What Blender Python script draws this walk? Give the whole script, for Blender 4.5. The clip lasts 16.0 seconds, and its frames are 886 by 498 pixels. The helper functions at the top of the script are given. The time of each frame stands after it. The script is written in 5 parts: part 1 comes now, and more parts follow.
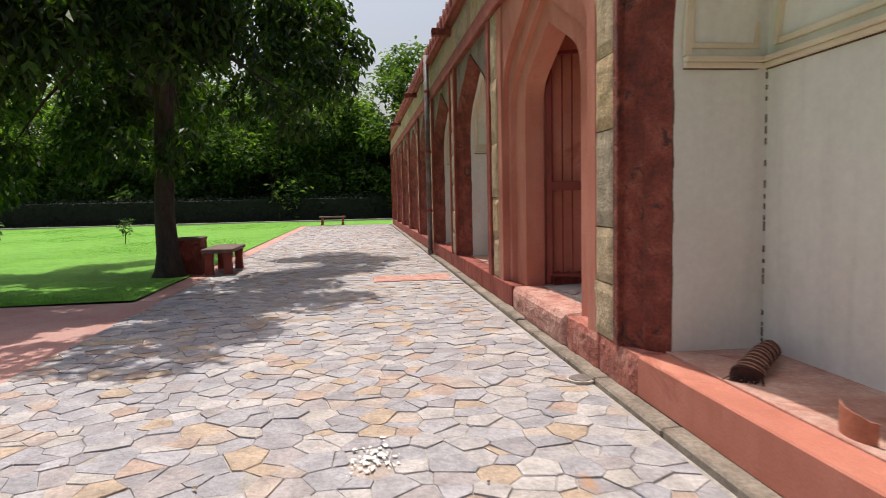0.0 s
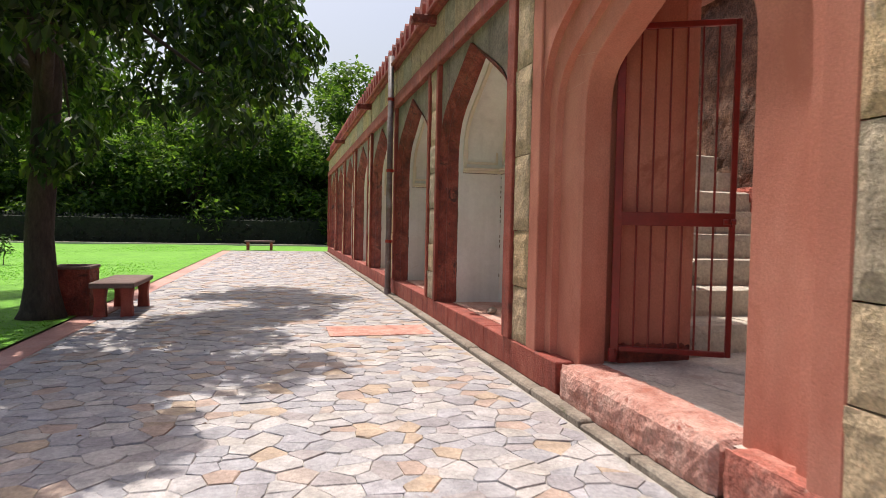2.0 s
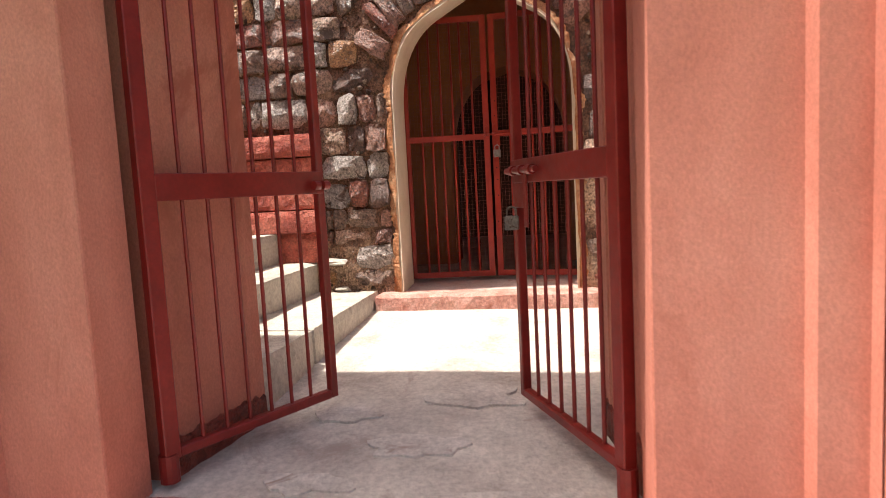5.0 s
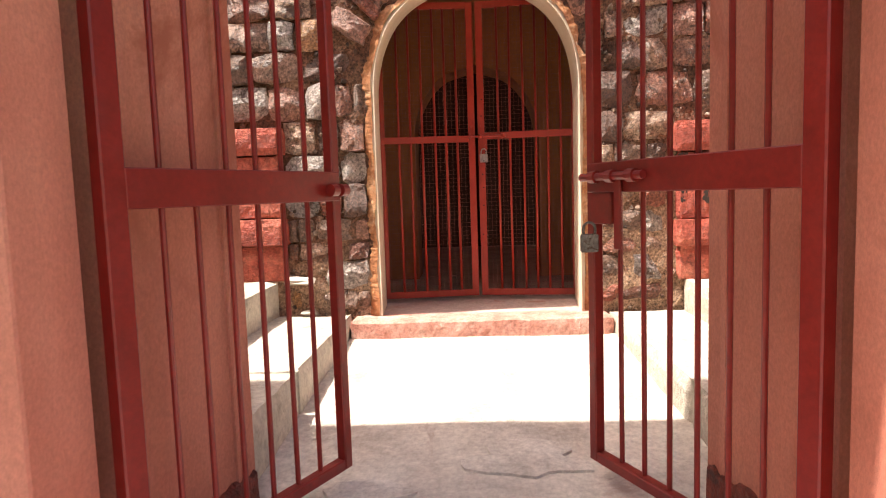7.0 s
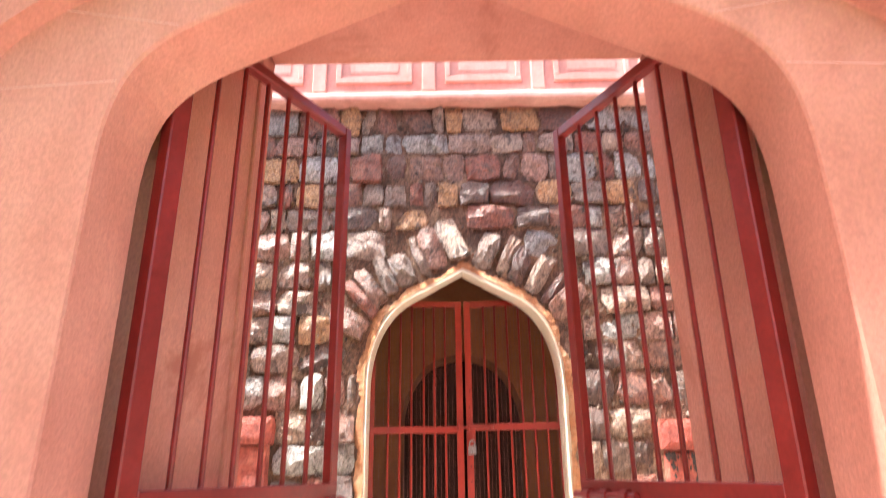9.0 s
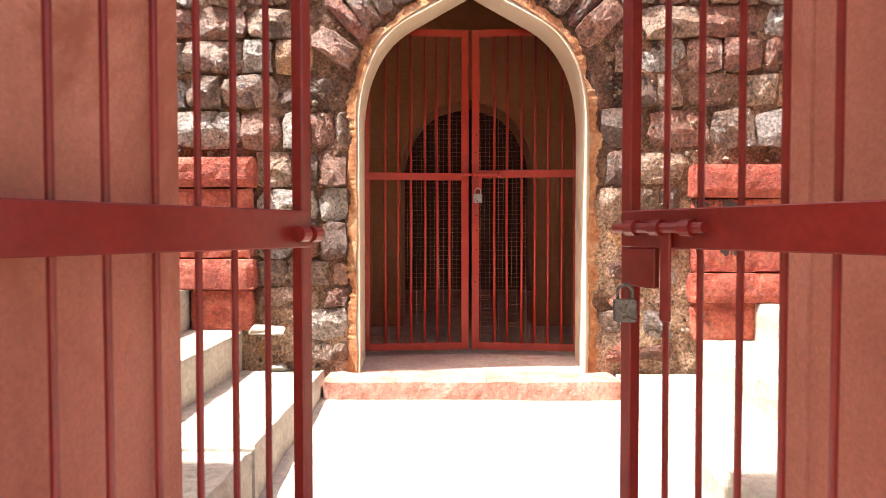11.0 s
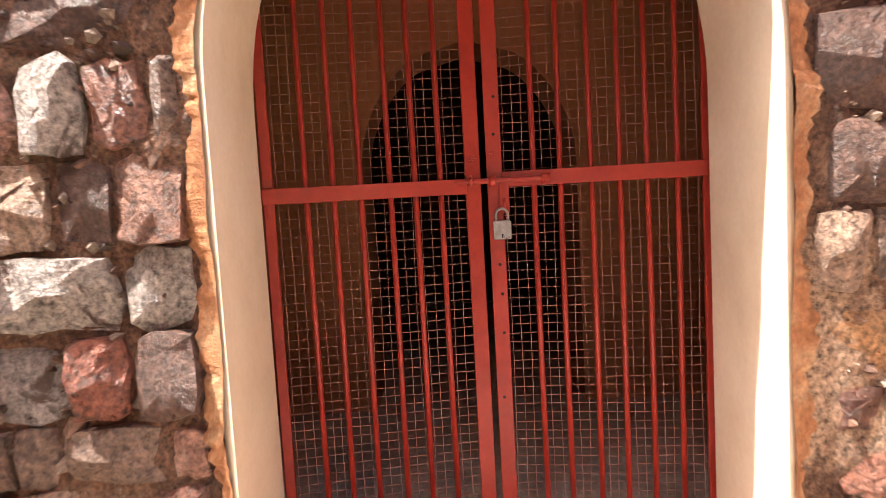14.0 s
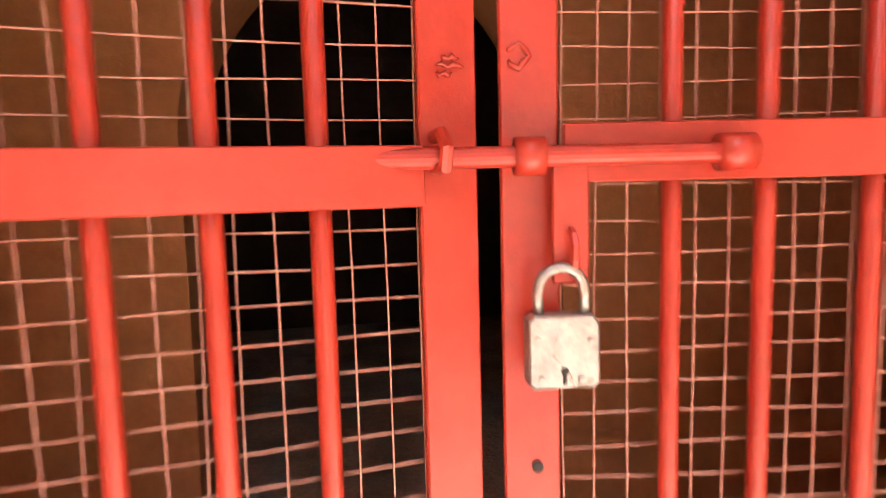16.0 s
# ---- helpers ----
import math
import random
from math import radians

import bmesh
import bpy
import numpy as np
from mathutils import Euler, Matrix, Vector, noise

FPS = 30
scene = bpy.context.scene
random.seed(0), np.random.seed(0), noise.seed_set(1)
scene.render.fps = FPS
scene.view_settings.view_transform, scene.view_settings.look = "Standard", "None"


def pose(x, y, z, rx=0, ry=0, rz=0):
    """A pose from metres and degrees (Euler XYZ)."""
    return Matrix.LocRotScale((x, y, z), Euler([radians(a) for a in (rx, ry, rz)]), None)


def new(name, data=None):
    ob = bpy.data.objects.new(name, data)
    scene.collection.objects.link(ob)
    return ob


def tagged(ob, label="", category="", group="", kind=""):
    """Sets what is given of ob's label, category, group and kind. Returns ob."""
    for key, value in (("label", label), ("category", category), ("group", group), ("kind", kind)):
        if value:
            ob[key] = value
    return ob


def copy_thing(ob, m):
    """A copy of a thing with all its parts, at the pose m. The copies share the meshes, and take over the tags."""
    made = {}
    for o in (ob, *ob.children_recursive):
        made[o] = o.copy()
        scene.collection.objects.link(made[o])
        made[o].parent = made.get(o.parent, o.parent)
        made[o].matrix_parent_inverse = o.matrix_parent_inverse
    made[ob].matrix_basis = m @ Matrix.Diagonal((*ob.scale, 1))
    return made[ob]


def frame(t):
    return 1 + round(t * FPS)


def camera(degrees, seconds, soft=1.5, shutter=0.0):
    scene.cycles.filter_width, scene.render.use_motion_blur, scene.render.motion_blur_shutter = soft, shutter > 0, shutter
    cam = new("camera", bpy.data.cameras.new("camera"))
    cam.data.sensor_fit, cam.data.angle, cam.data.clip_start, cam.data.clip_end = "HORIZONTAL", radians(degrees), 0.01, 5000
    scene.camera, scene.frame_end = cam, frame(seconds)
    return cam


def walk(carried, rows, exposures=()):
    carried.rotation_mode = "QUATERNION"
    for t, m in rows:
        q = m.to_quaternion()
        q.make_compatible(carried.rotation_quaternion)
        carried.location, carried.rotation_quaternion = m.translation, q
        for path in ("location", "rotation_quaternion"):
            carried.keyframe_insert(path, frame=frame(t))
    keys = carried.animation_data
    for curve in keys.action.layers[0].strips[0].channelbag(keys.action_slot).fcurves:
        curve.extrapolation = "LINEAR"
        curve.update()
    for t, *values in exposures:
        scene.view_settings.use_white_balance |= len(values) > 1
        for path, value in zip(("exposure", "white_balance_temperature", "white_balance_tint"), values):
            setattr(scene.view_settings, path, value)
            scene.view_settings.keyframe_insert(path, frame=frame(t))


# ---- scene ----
cam = camera(70.85, 16.0, soft=0.65, shutter=0.3)
PATH = [
    (0, pose(-1.513, 0.471, 1.173, 85.34, 1.29, -7.66)),
    (0.5, pose(-1.593, 1.017, 1.177, 85.10, 1.05, -5.39)),
    (1, pose(-1.767, 1.536, 1.210, 88.19, 1.68, -9.19)),
    (1.5, pose(-1.781, 2.085, 1.191, 85.42, 1.37, -12.53)),
    (2, pose(-1.833, 2.687, 1.188, 87.97, -1.19, -14.41)),
    (2.5, pose(-1.908, 3.167, 1.222, 87.87, 1.14, -19.09)),
    (3, pose(-1.873, 3.656, 1.242, 88.08, 1.51, -24.98)),
    (3.5, pose(-1.811, 4.125, 1.206, 87.10, 2.20, -40.41)),
    (4, pose(-1.682, 4.552, 1.186, 85.80, 3.34, -55.45)),
    (4.5, pose(-1.523, 4.888, 1.215, 85.63, 3.29, -68.12)),
    (5, pose(-1.431, 5.199, 1.215, 84.55, 2.99, -79.62)),
    (5.2, pose(-1.386, 5.289, 1.215, 85.71, 3.25, -79.75)),
    (7.3, pose(-0.874, 5.751, 1.250, 86.69, 1.29, -89.78)),
    (7.5, pose(-0.861, 5.749, 1.282, 91.81, 1.30, -89.83)),
    (8, pose(-0.982, 5.771, 1.351, 102.01, 1.39, -91.92)),
    (8.2, pose(-1.004, 5.770, 1.360, 106.43, 1.15, -91.83)),
    (8.5, pose(-1.038, 5.768, 1.373, 112.12, 1.24, -90.92)),
    (8.8, pose(-1.055, 5.780, 1.362, 113.30, 1.08, -90.20)),
    (9, pose(-1.067, 5.788, 1.354, 109.40, 0.69, -89.35)),
    (9.3, pose(-1.102, 5.789, 1.323, 101.03, 0.03, -88.27)),
    (9.5, pose(-1.125, 5.790, 1.303, 95.98, -0.10, -87.66)),
    (10, pose(-1.073, 5.798, 1.255, 90.04, -0.11, -87.67)),
    (10.2, pose(-1.005, 5.791, 1.242, 89.98, -0.61, -88.11)),
    (12.3, pose(0.451, 5.831, 1.443, 84.57, 1.49, -91.35)),
    (12.5, pose(0.559, 5.834, 1.486, 83.91, 0.84, -90.99)),
    (13, pose(0.851, 5.826, 1.531, 85.18, 2.06, -90.07)),
    (13.5, pose(1.159, 5.818, 1.564, 84.88, 2.97, -90.62)),
    (14, pose(1.479, 5.805, 1.565, 85.46, 3.19, -89.84)),
    (14.5, pose(1.846, 5.888, 1.560, 85.63, 3.56, -91.81)),
    (15, pose(2.186, 5.846, 1.553, 86.29, 3.06, -93.58)),
    (15.5, pose(2.520, 5.803, 1.551, 85.28, 2.84, -94.80)),
    (16, pose(2.879, 5.804, 1.592, 84.21, 1.45, -99.81)),
]
EXPOSURES = [(0.0, -0.25, 6500, 14), (1.0, 0.0, 6500, 14), (3.0, 0.05, 6500, 15), (4.0, 0.2, 6500, 15), (5.0, 0.7, 6450, 14), (7.3, 1.1, 6750, 15), (8.0, 1.3, 6550, 13), (8.5, 1.95, 5950, 10), (9.0, 2.05, 5900, 10), (10.2, 2.0, 6200, 10), (12.3, 0.75, 6600, 15), (13.5, 1.35, 6600, 15), (14.5, 2.05, 6450, 14), (15.0, 2.35, 6400, 12), (16.0, 3.32, 6700, 12)]
walk(cam, PATH, EXPOSURES)

# ---- sky and sun ----
TO_SUN = Vector((-0.112, 0.42, 1.0)).normalized()
world = bpy.data.worlds.new("sky")
scene.world = world
world.use_nodes = True
wn = world.node_tree
sky = wn.nodes.new("ShaderNodeTexSky")
sky.sky_type = 'NISHITA'
sky.sun_disc = False
sky.sun_elevation = math.asin(TO_SUN.z)
sky.sun_rotation = math.atan2(TO_SUN.x, TO_SUN.y)
sky.dust_density = 6.0
sky.air_density = 1.3
wn.links.new(sky.outputs[0], wn.nodes["Background"].inputs[0])
wn.nodes["Background"].inputs[1].default_value = 0.15
sun = new("sun", bpy.data.lights.new("sun", "SUN"))
sun.data.energy = 5.0
sun.data.angle = radians(0.6)
sun.data.color = (1.0, 0.94, 0.84)
sun.rotation_euler = (-TO_SUN).to_track_quat("-Z", "Y").to_euler()
sun.location = (0, 0, 30)


# ---- materials ----
def mat(name, stops, scale=1.5, fine=30.0, fine_amt=0.25, rough=0.8, bump=0.3, bump_scale=40.0, pick="", streak=0.0, stain=None,
        stain_scale=0.8, stain_at=0.6, metal=0.0, stretch=(1, 1, 1), through_light=0.0, gloss_var=0.1, big_bump=0.0, depth=0.02, ridged=False, cover=None):
    """Mottled surface: wide patches from a ramp of colours, fine grain, stains with their own shape, relief at two scales.
    pick: 'object' or 'island' takes the ramp's colour piece by piece."""
    m = bpy.data.materials.new(name)
    m.use_nodes = True
    nt = m.node_tree
    N, L = nt.nodes, nt.links
    bs = N["Principled BSDF"]
    geo = N.new("ShaderNodeNewGeometry")
    mp = N.new("ShaderNodeMapping")
    mp.inputs["Scale"].default_value = stretch
    L.new(geo.outputs["Position"], mp.inputs[0])

    def noise_tex(sc, detail, rough_=0.6, dist=0.0):
        n = N.new("ShaderNodeTexNoise")
        n.inputs["Scale"].default_value = sc
        n.inputs["Detail"].default_value = detail
        n.inputs["Roughness"].default_value = rough_
        n.inputs["Distortion"].default_value = dist
        L.new(mp.outputs[0], n.inputs["Vector"])
        return n.outputs["Fac"]

    ramp = N.new("ShaderNodeValToRGB")
    el = ramp.color_ramp.elements
    while len(el) < len(stops):
        el.new(0.5)
    for i, c in enumerate(stops):
        el[i].color = (*c, 1)
        el[i].position = (i / len(stops) if pick else 0.3 + 0.4 * i / max(1, len(stops) - 1))
    if pick:
        ramp.color_ramp.interpolation = 'CONSTANT'
        if pick == "object":
            src = N.new("ShaderNodeObjectInfo").outputs["Random"]
        else:
            src = geo.outputs["Random Per Island"]
        L.new(src, ramp.inputs[0])
    else:
        L.new(noise_tex(scale, 5, 0.65, 0.4), ramp.inputs[0])
    col = ramp.outputs[0]

    def mixed(kind, fac, a, b):
        x = N.new("ShaderNodeMix")
        x.data_type = 'RGBA'
        x.blend_type = kind
        for sock, val in ((x.inputs["Factor"], fac), (x.inputs["A"], a), (x.inputs["B"], b)):
            if isinstance(val, (int, float)):
                sock.default_value = val
            elif isinstance(val, tuple):
                sock.default_value = (*val, 1)
            else:
                L.new(val, sock)
        return x.outputs["Result"]

    def ranged(fac, lo, hi, a=0.0, b=1.0):
        r = N.new("ShaderNodeMapRange")
        r.inputs["From Min"].default_value, r.inputs["From Max"].default_value = lo, hi
        r.inputs["To Min"].default_value, r.inputs["To Max"].default_value = a, b
        L.new(fac, r.inputs["Value"])
        return r.outputs[0]

    if pick:
        patch = ranged(noise_tex(scale * 3, 5), 0.3, 0.7, 0.72, 1.25)
        comb = N.new("ShaderNodeCombineColor")
        for s in comb.inputs:
            L.new(patch, s)
        col = mixed('MULTIPLY', 1.0, col, comb.outputs[0])
    grain = ranged(noise_tex(fine, 4, 0.7), 0.3, 0.7, 1 - fine_amt, 1 + fine_amt)
    comb = N.new("ShaderNodeCombineColor")
    for s in comb.inputs:
        L.new(grain, s)
    col = mixed('MULTIPLY', 1.0, col, comb.outputs[0])
    if stain:
        sp = ranged(noise_tex(stain_scale, 8, 0.7, 1.0), stain_at, stain_at + 0.08)
        col = mixed('MIX', sp, col, stain)
    if cover:
        # a later coat, spread where the mesh's own "coat" value says, with a ragged edge
        at = N.new("ShaderNodeAttribute")
        at.attribute_name = "coat"
        sm_ = N.new("ShaderNodeMath")
        sm_.operation = 'ADD'
        L.new(at.outputs["Fac"], sm_.inputs[0])
        L.new(ranged(noise_tex(7, 6, 0.7), 0.3, 0.7, -0.45, 0.3), sm_.inputs[1])
        lime = mixed('MULTIPLY', 1.0, cover, comb.outputs[0])
        col = mixed('MIX', ranged(sm_.outputs[0], 0.25, 0.6, 0.0, 0.9), col, lime)
    if streak:
        mp2 = N.new("ShaderNodeMapping")
        mp2.inputs["Scale"].default_value = (6, 6, 0.35)
        L.new(geo.outputs["Position"], mp2.inputs[0])
        n = N.new("ShaderNodeTexNoise")
        n.inputs["Scale"].default_value = 1.3
        n.inputs["Detail"].default_value = 6
        L.new(mp2.outputs[0], n.inputs["Vector"])
        sf = ranged(n.outputs["Fac"], 0.5, 0.72, 0.0, streak)
        col = mixed('MULTIPLY', sf, col, (0.35, 0.28, 0.25))
    L.new(col, bs.inputs["Base Color"])
    bs.inputs["Metallic"].default_value = metal
    L.new(ranged(noise_tex(scale * 6, 4), 0.3, 0.7, rough - gloss_var, min(1.0, rough + gloss_var)), bs.inputs["Roughness"])
    if bump:
        b = N.new("ShaderNodeBump")
        b.inputs["Strength"].default_value = bump
        b.inputs["Distance"].default_value = depth
        L.new(noise_tex(bump_scale, 6, 0.65), b.inputs["Height"])
        if big_bump:
            b2 = N.new("ShaderNodeBump")
            b2.inputs["Strength"].default_value = big_bump
            b2.inputs["Distance"].default_value = 0.05
            if ridged:
                rn = N.new("ShaderNodeTexNoise")
                rn.noise_type = 'RIDGED_MULTIFRACTAL'
                rn.inputs["Scale"].default_value = 7.0
                rn.inputs["Detail"].default_value = 5
                rn.inputs["Distortion"].default_value = 0.5
                L.new(mp.outputs[0], rn.inputs["Vector"])
                L.new(rn.outputs["Fac"], b2.inputs["Height"])
            else:
                L.new(noise_tex(bump_scale / 6, 4, 0.6), b2.inputs["Height"])
            L.new(b2.outputs[0], b.inputs["Normal"])
        L.new(b.outputs[0], bs.inputs["Normal"])
    if through_light:
        tr = N.new("ShaderNodeBsdfTranslucent")
        warm = mixed('MULTIPLY', 1.0, col, (1.6, 1.7, 0.6))
        L.new(warm, tr.inputs["Color"])
        ms = N.new("ShaderNodeMixShader")
        ms.inputs[0].default_value = through_light
        L.new(bs.outputs[0], ms.inputs[1])
        L.new(tr.outputs[0], ms.inputs[2])
        L.new(ms.outputs[0], N["Material Output"].inputs[0])
    return m


M_RED = mat("red_sandstone", [(.2, .036, .024), (.31, .062, .04), (.41, .115, .075)], 2.2, 60, .28, .75, .55, 55, streak=.6, stain=(.17, .045, .032), stain_scale=2.6, stain_at=.6, big_bump=.2)
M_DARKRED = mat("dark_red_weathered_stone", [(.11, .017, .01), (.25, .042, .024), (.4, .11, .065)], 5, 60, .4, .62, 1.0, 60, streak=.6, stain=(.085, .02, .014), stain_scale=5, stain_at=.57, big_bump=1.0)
M_SALMON = mat("dressed_red_sandstone", [(.4, .128, .083), (.5, .178, .12), (.57, .235, .165)], 1.4, 110, .16, .82, .3, 110, streak=.15, stain=(.41, .13, .082), stain_scale=1.3, stain_at=.57, depth=.005, stretch=(1, 1, .7))
M_ROUGHRED = mat("rough_red_sandstone", [(.28, .05, .034), (.44, .095, .06), (.55, .18, .12)], 6, 55, .45, .75, 1.0, 48, stain=(.2, .05, .035), stain_scale=5, stain_at=.6, big_bump=.9)
M_BUFF = mat("buff_stone_block", [(.5, .37, .23), (.55, .39, .22), (.42, .34, .24), (.53, .4, .25)], 3, 60, .4, .85, 1.0, 45, pick="object", streak=.3, stain=(.27, .21, .15), stain_scale=3, stain_at=.63, big_bump=.5)
M_GREYPLASTER = mat("weathered_grey_plaster", [(.17, .13, .105), (.28, .225, .18), (.37, .3, .23)], 2.6, 40, .3, .9, .7, 40, streak=.6, stain=(.36, .17, .11), stain_scale=1.8, stain_at=.6, big_bump=.3)
M_WHITE = mat("aged_lime_plaster", [(.68, .63, .56), (.75, .71, .65), (.79, .76, .7)], 1.2, 25, .05, .9, .2, 20, streak=.15, stain=(.55, .45, .33), stain_scale=2.2, stain_at=.7)
M_CREAM = mat("cream_plaster_trim", [(.63, .51, .37), (.72, .61, .46), (.77, .68, .55)], 1.6, 60, .05, .85, .2, 60, stain=(.6, .36, .2), stain_scale=3.2, stain_at=.7, depth=.006)
FLAG_COLOURS = [(.31, .305, .325), (.36, .345, .35), (.4, .37, .345), (.29, .275, .29), (.43, .405, .395), (.4, .31, .23), (.345, .335, .35), (.385, .365, .365), (.33, .3, .3), (.44, .415, .4), (.35, .34, .365), (.4, .335, .295), (.38, .285, .235), (.33, .325, .345)]
M_FLAG = mat("flagstone", FLAG_COLOURS, 2.2, 40, .24, .7, .6, 30, pick="object", big_bump=.6, stain=(.42, .25, .15), stain_scale=1.1, stain_at=.65)
M_FLAGS = mat("far_flagstone", FLAG_COLOURS, 2.2, 40, .24, .7, .6, 30, pick="island", big_bump=.6, stain=(.42, .25, .15), stain_scale=1.1, stain_at=.65)
M_MORTAR = mat("paving_mortar", [(.3, .28, .255), (.39, .365, .33), (.45, .415, .37)], 4, 50, .25, .95, .6, 60)
M_REDPAVE = mat("red_paving", [(.4, .2, .165), (.48, .26, .22), (.53, .33, .28)], 1.0, 40, .16, .85, .35, 40, stain=(.42, .29, .26), stain_scale=.9, stain_at=.56)
M_FLOOR = mat("worn_cement_floor", [(.34, .29, .25), (.53, .475, .41), (.66, .6, .52)], 2.6, 40, .22, .75, .5, 45, stain=(.4, .32, .27), stain_scale=1.7, stain_at=.59, big_bump=.25)
M_STEP = mat("grey_stone_step", [(.36, .33, .28), (.47, .43, .36), (.55, .5, .42)], 3, 35, .22, .85, .6, 30, stain=(.27, .24, .2), stain_scale=3.5, stain_at=.6, big_bump=.5)
M_RUBBLE = mat("quartzite_rubble", [(.21, .135, .1), (.24, .1, .065), (.34, .225, .16), (.12, .065, .048), (.31, .16, .115), (.31, .265, .23), (.24, .08, .05), (.19, .12, .088), (.39, .2, .09), (.22, .105, .07), (.36, .31, .275), (.14, .058, .04), (.3, .185, .135), (.27, .23, .215)],
               7, 65, .8, .38, 1.0, 55, pick="object", big_bump=1.0, ridged=True, stain=(.085, .05, .036), stain_scale=8, stain_at=.55, gloss_var=.15)
M_SKIN = mat("flaking_cement_skin", [(.42, .37, .32), (.56, .51, .45), (.66, .61, .54)], 4, 45, .25, .8, .6, 45, stain=(.36, .27, .22), stain_scale=4, stain_at=.6)
# plaster turned near black: the closed room's darkness is put into its colour
M_ROOMSHADE = mat("plaster_with_room_shade", [(.03, .018, .012), (.05, .03, .02)], 2, 20, .2, .95, .3, 20)
M_NICHEFLOOR = mat("red_dusted_niche_floor", [(.38, .17, .13), (.5, .29, .23), (.6, .43, .36)], 2.4, 45, .2, .85, .5, 40, stain=(.4, .14, .1), stain_scale=2, stain_at=.57)
M_SILL = mat("pink_dusted_sill", [(.42, .29, .25), (.52, .38, .33), (.6, .48, .42)], 3, 45, .2, .85, .5, 40, stain=(.46, .24, .19), stain_scale=3, stain_at=.57)
M_CRACKSHADE = mat("plaster_crack_and_ledge_shade", [(.07, .04, .025), (.2, .12, .07)], 9, 60, .4, .95, .5, 60)
M_PLINTH = mat("worn_plinth_sandstone", [(.3, .08, .055), (.42, .14, .1), (.54, .27, .21)], 5, 45, .4, .8, .9, 32, stain=(.64, .45, .38), stain_scale=4, stain_at=.62, big_bump=.7)
M_STEPRED = mat("worn_pink_sandstone", [(.4, .145, .1), (.56, .29, .23), (.65, .42, .35)], 6, 50, .3, .8, .9, 40, stain=(.34, .1, .065), stain_scale=6, stain_at=.6, big_bump=.7)
M_CHIP = mat("mortar_grit_stone", [(.07, .045, .035), (.18, .115, .08), (.26, .18, .13), (.11, .06, .042), (.31, .23, .175), (.24, .13, .085)], 8, 60, .4, .8, .8, 60, pick="island")
M_RMORTAR = mat("dark_lime_mortar", [(.055, .026, .016), (.15, .075, .045), (.31, .18, .11)], 3.5, 70, .85, .9, 1.0, 50, big_bump=1.0, stain=(.3, .175, .105), stain_scale=2.2, stain_at=.58, cover=(.42, .28, .19))
M_PINK = mat("pink_painted_stone", [(.54, .24, .185), (.61, .3, .24), (.66, .36, .29)], 1.5, 30, .1, .8, .25, 30, streak=.25)
M_IRON_OLD = mat("maroon_painted_iron", [(.15, .009, .006), (.195, .0125, .009), (.235, .018, .013)], 5, 60, .14, .4, .14, 90, stain=(.11, .018, .014), stain_scale=14, stain_at=.68, depth=.004)
M_IRON = mat("red_painted_iron", [(.25, .017, .01), (.32, .026, .014), (.37, .037, .021)], 5, 60, .1, .38, .12, 90, stain=(.18, .026, .018), stain_scale=14, stain_at=.7, depth=.004)
M_WIRE = mat("red_dusted_wire", [(.28, .085, .06), (.4, .21, .165)], 20, 80, .2, .5, 0)
M_STEEL = mat("worn_steel", [(.24, .235, .23), (.4, .395, .385)], 20, 120, .2, .4, .2, 150, metal=.85, stain=(.16, .13, .11), stain_scale=40, stain_at=.6, depth=.002)
M_OLDSTEEL = mat("rusted_steel", [(.1, .08, .07), (.2, .17, .15)], 30, 120, .3, .5, .3, 150, metal=.7, stain=(.08, .04, .025), stain_scale=40, stain_at=.55, depth=.002)
M_DARKSLOT = mat("black_keyhole", [(.01, .01, .01), (.02, .02, .02)], 20, 80, .1, .8, 0)
M_INNER = mat("ochre_plaster", [(.34, .135, .055), (.4, .17, .07), (.45, .2, .085)], 1.3, 20, .1, .9, .2, 20)
M_PIPE = mat("grey_drain_pipe", [(.12, .07, .06), (.2, .15, .14), (.3, .28, .28)], 3, 30, .2, .45, .1, 40)
M_GRASS = mat("lawn_grass", [(.09, .26, .015), (.12, .32, .02), (.14, .36, .025)], 1.2, 14, .25, .9, .5, 60, through_light=.0)
M_BLADE = mat("grass_blade", [(.09, .27, .016), (.13, .35, .022), (.16, .4, .03)], 1.0, 14, .2, .7, 0, pick="island", through_light=.3)
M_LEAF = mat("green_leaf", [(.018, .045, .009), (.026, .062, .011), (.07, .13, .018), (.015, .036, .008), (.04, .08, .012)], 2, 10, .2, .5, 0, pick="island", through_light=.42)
# paler than the near leaves: a little distance haze in the colour
M_FARLEAF = mat("hazed_distant_leaf", [(.045, .095, .022), (.075, .14, .032), (.12, .2, .045), (.028, .065, .015)], 2, 4, .2, .6, 0, pick="island", through_light=.6)
M_BARK = mat("tree_bark", [(.025, .018, .014), (.05, .036, .028), (.075, .055, .043)], 6, 40, .3, .95, .9, 30, stretch=(1, 1, .3), big_bump=.8)
# hedge colour near black: the trees' shade is put into it
M_SHADEDHEDGE = mat("hedge_in_tree_shade", [(.005, .009, .004), (.009, .018, .006)], 3, 12, .3, .9, .5, 20)
M_SOIL = mat("bare_soil", [(.14, .1, .07), (.2, .15, .1)], 2, 30, .2, .95, .5, 40)
M_CARPAINT = mat("white_car_paint", [(.7, .7, .7), (.75, .75, .75)], 2, 10, .02, .25, 0)
M_CARGLASS = mat("dark_car_glass", [(.02, .025, .03), (.03, .035, .04)], 2, 10, .02, .1, 0)
M_RUBBER = mat("black_rubber", [(.015, .015, .015), (.025, .025, .025)], 8, 30, .1, .85, .2, 60)
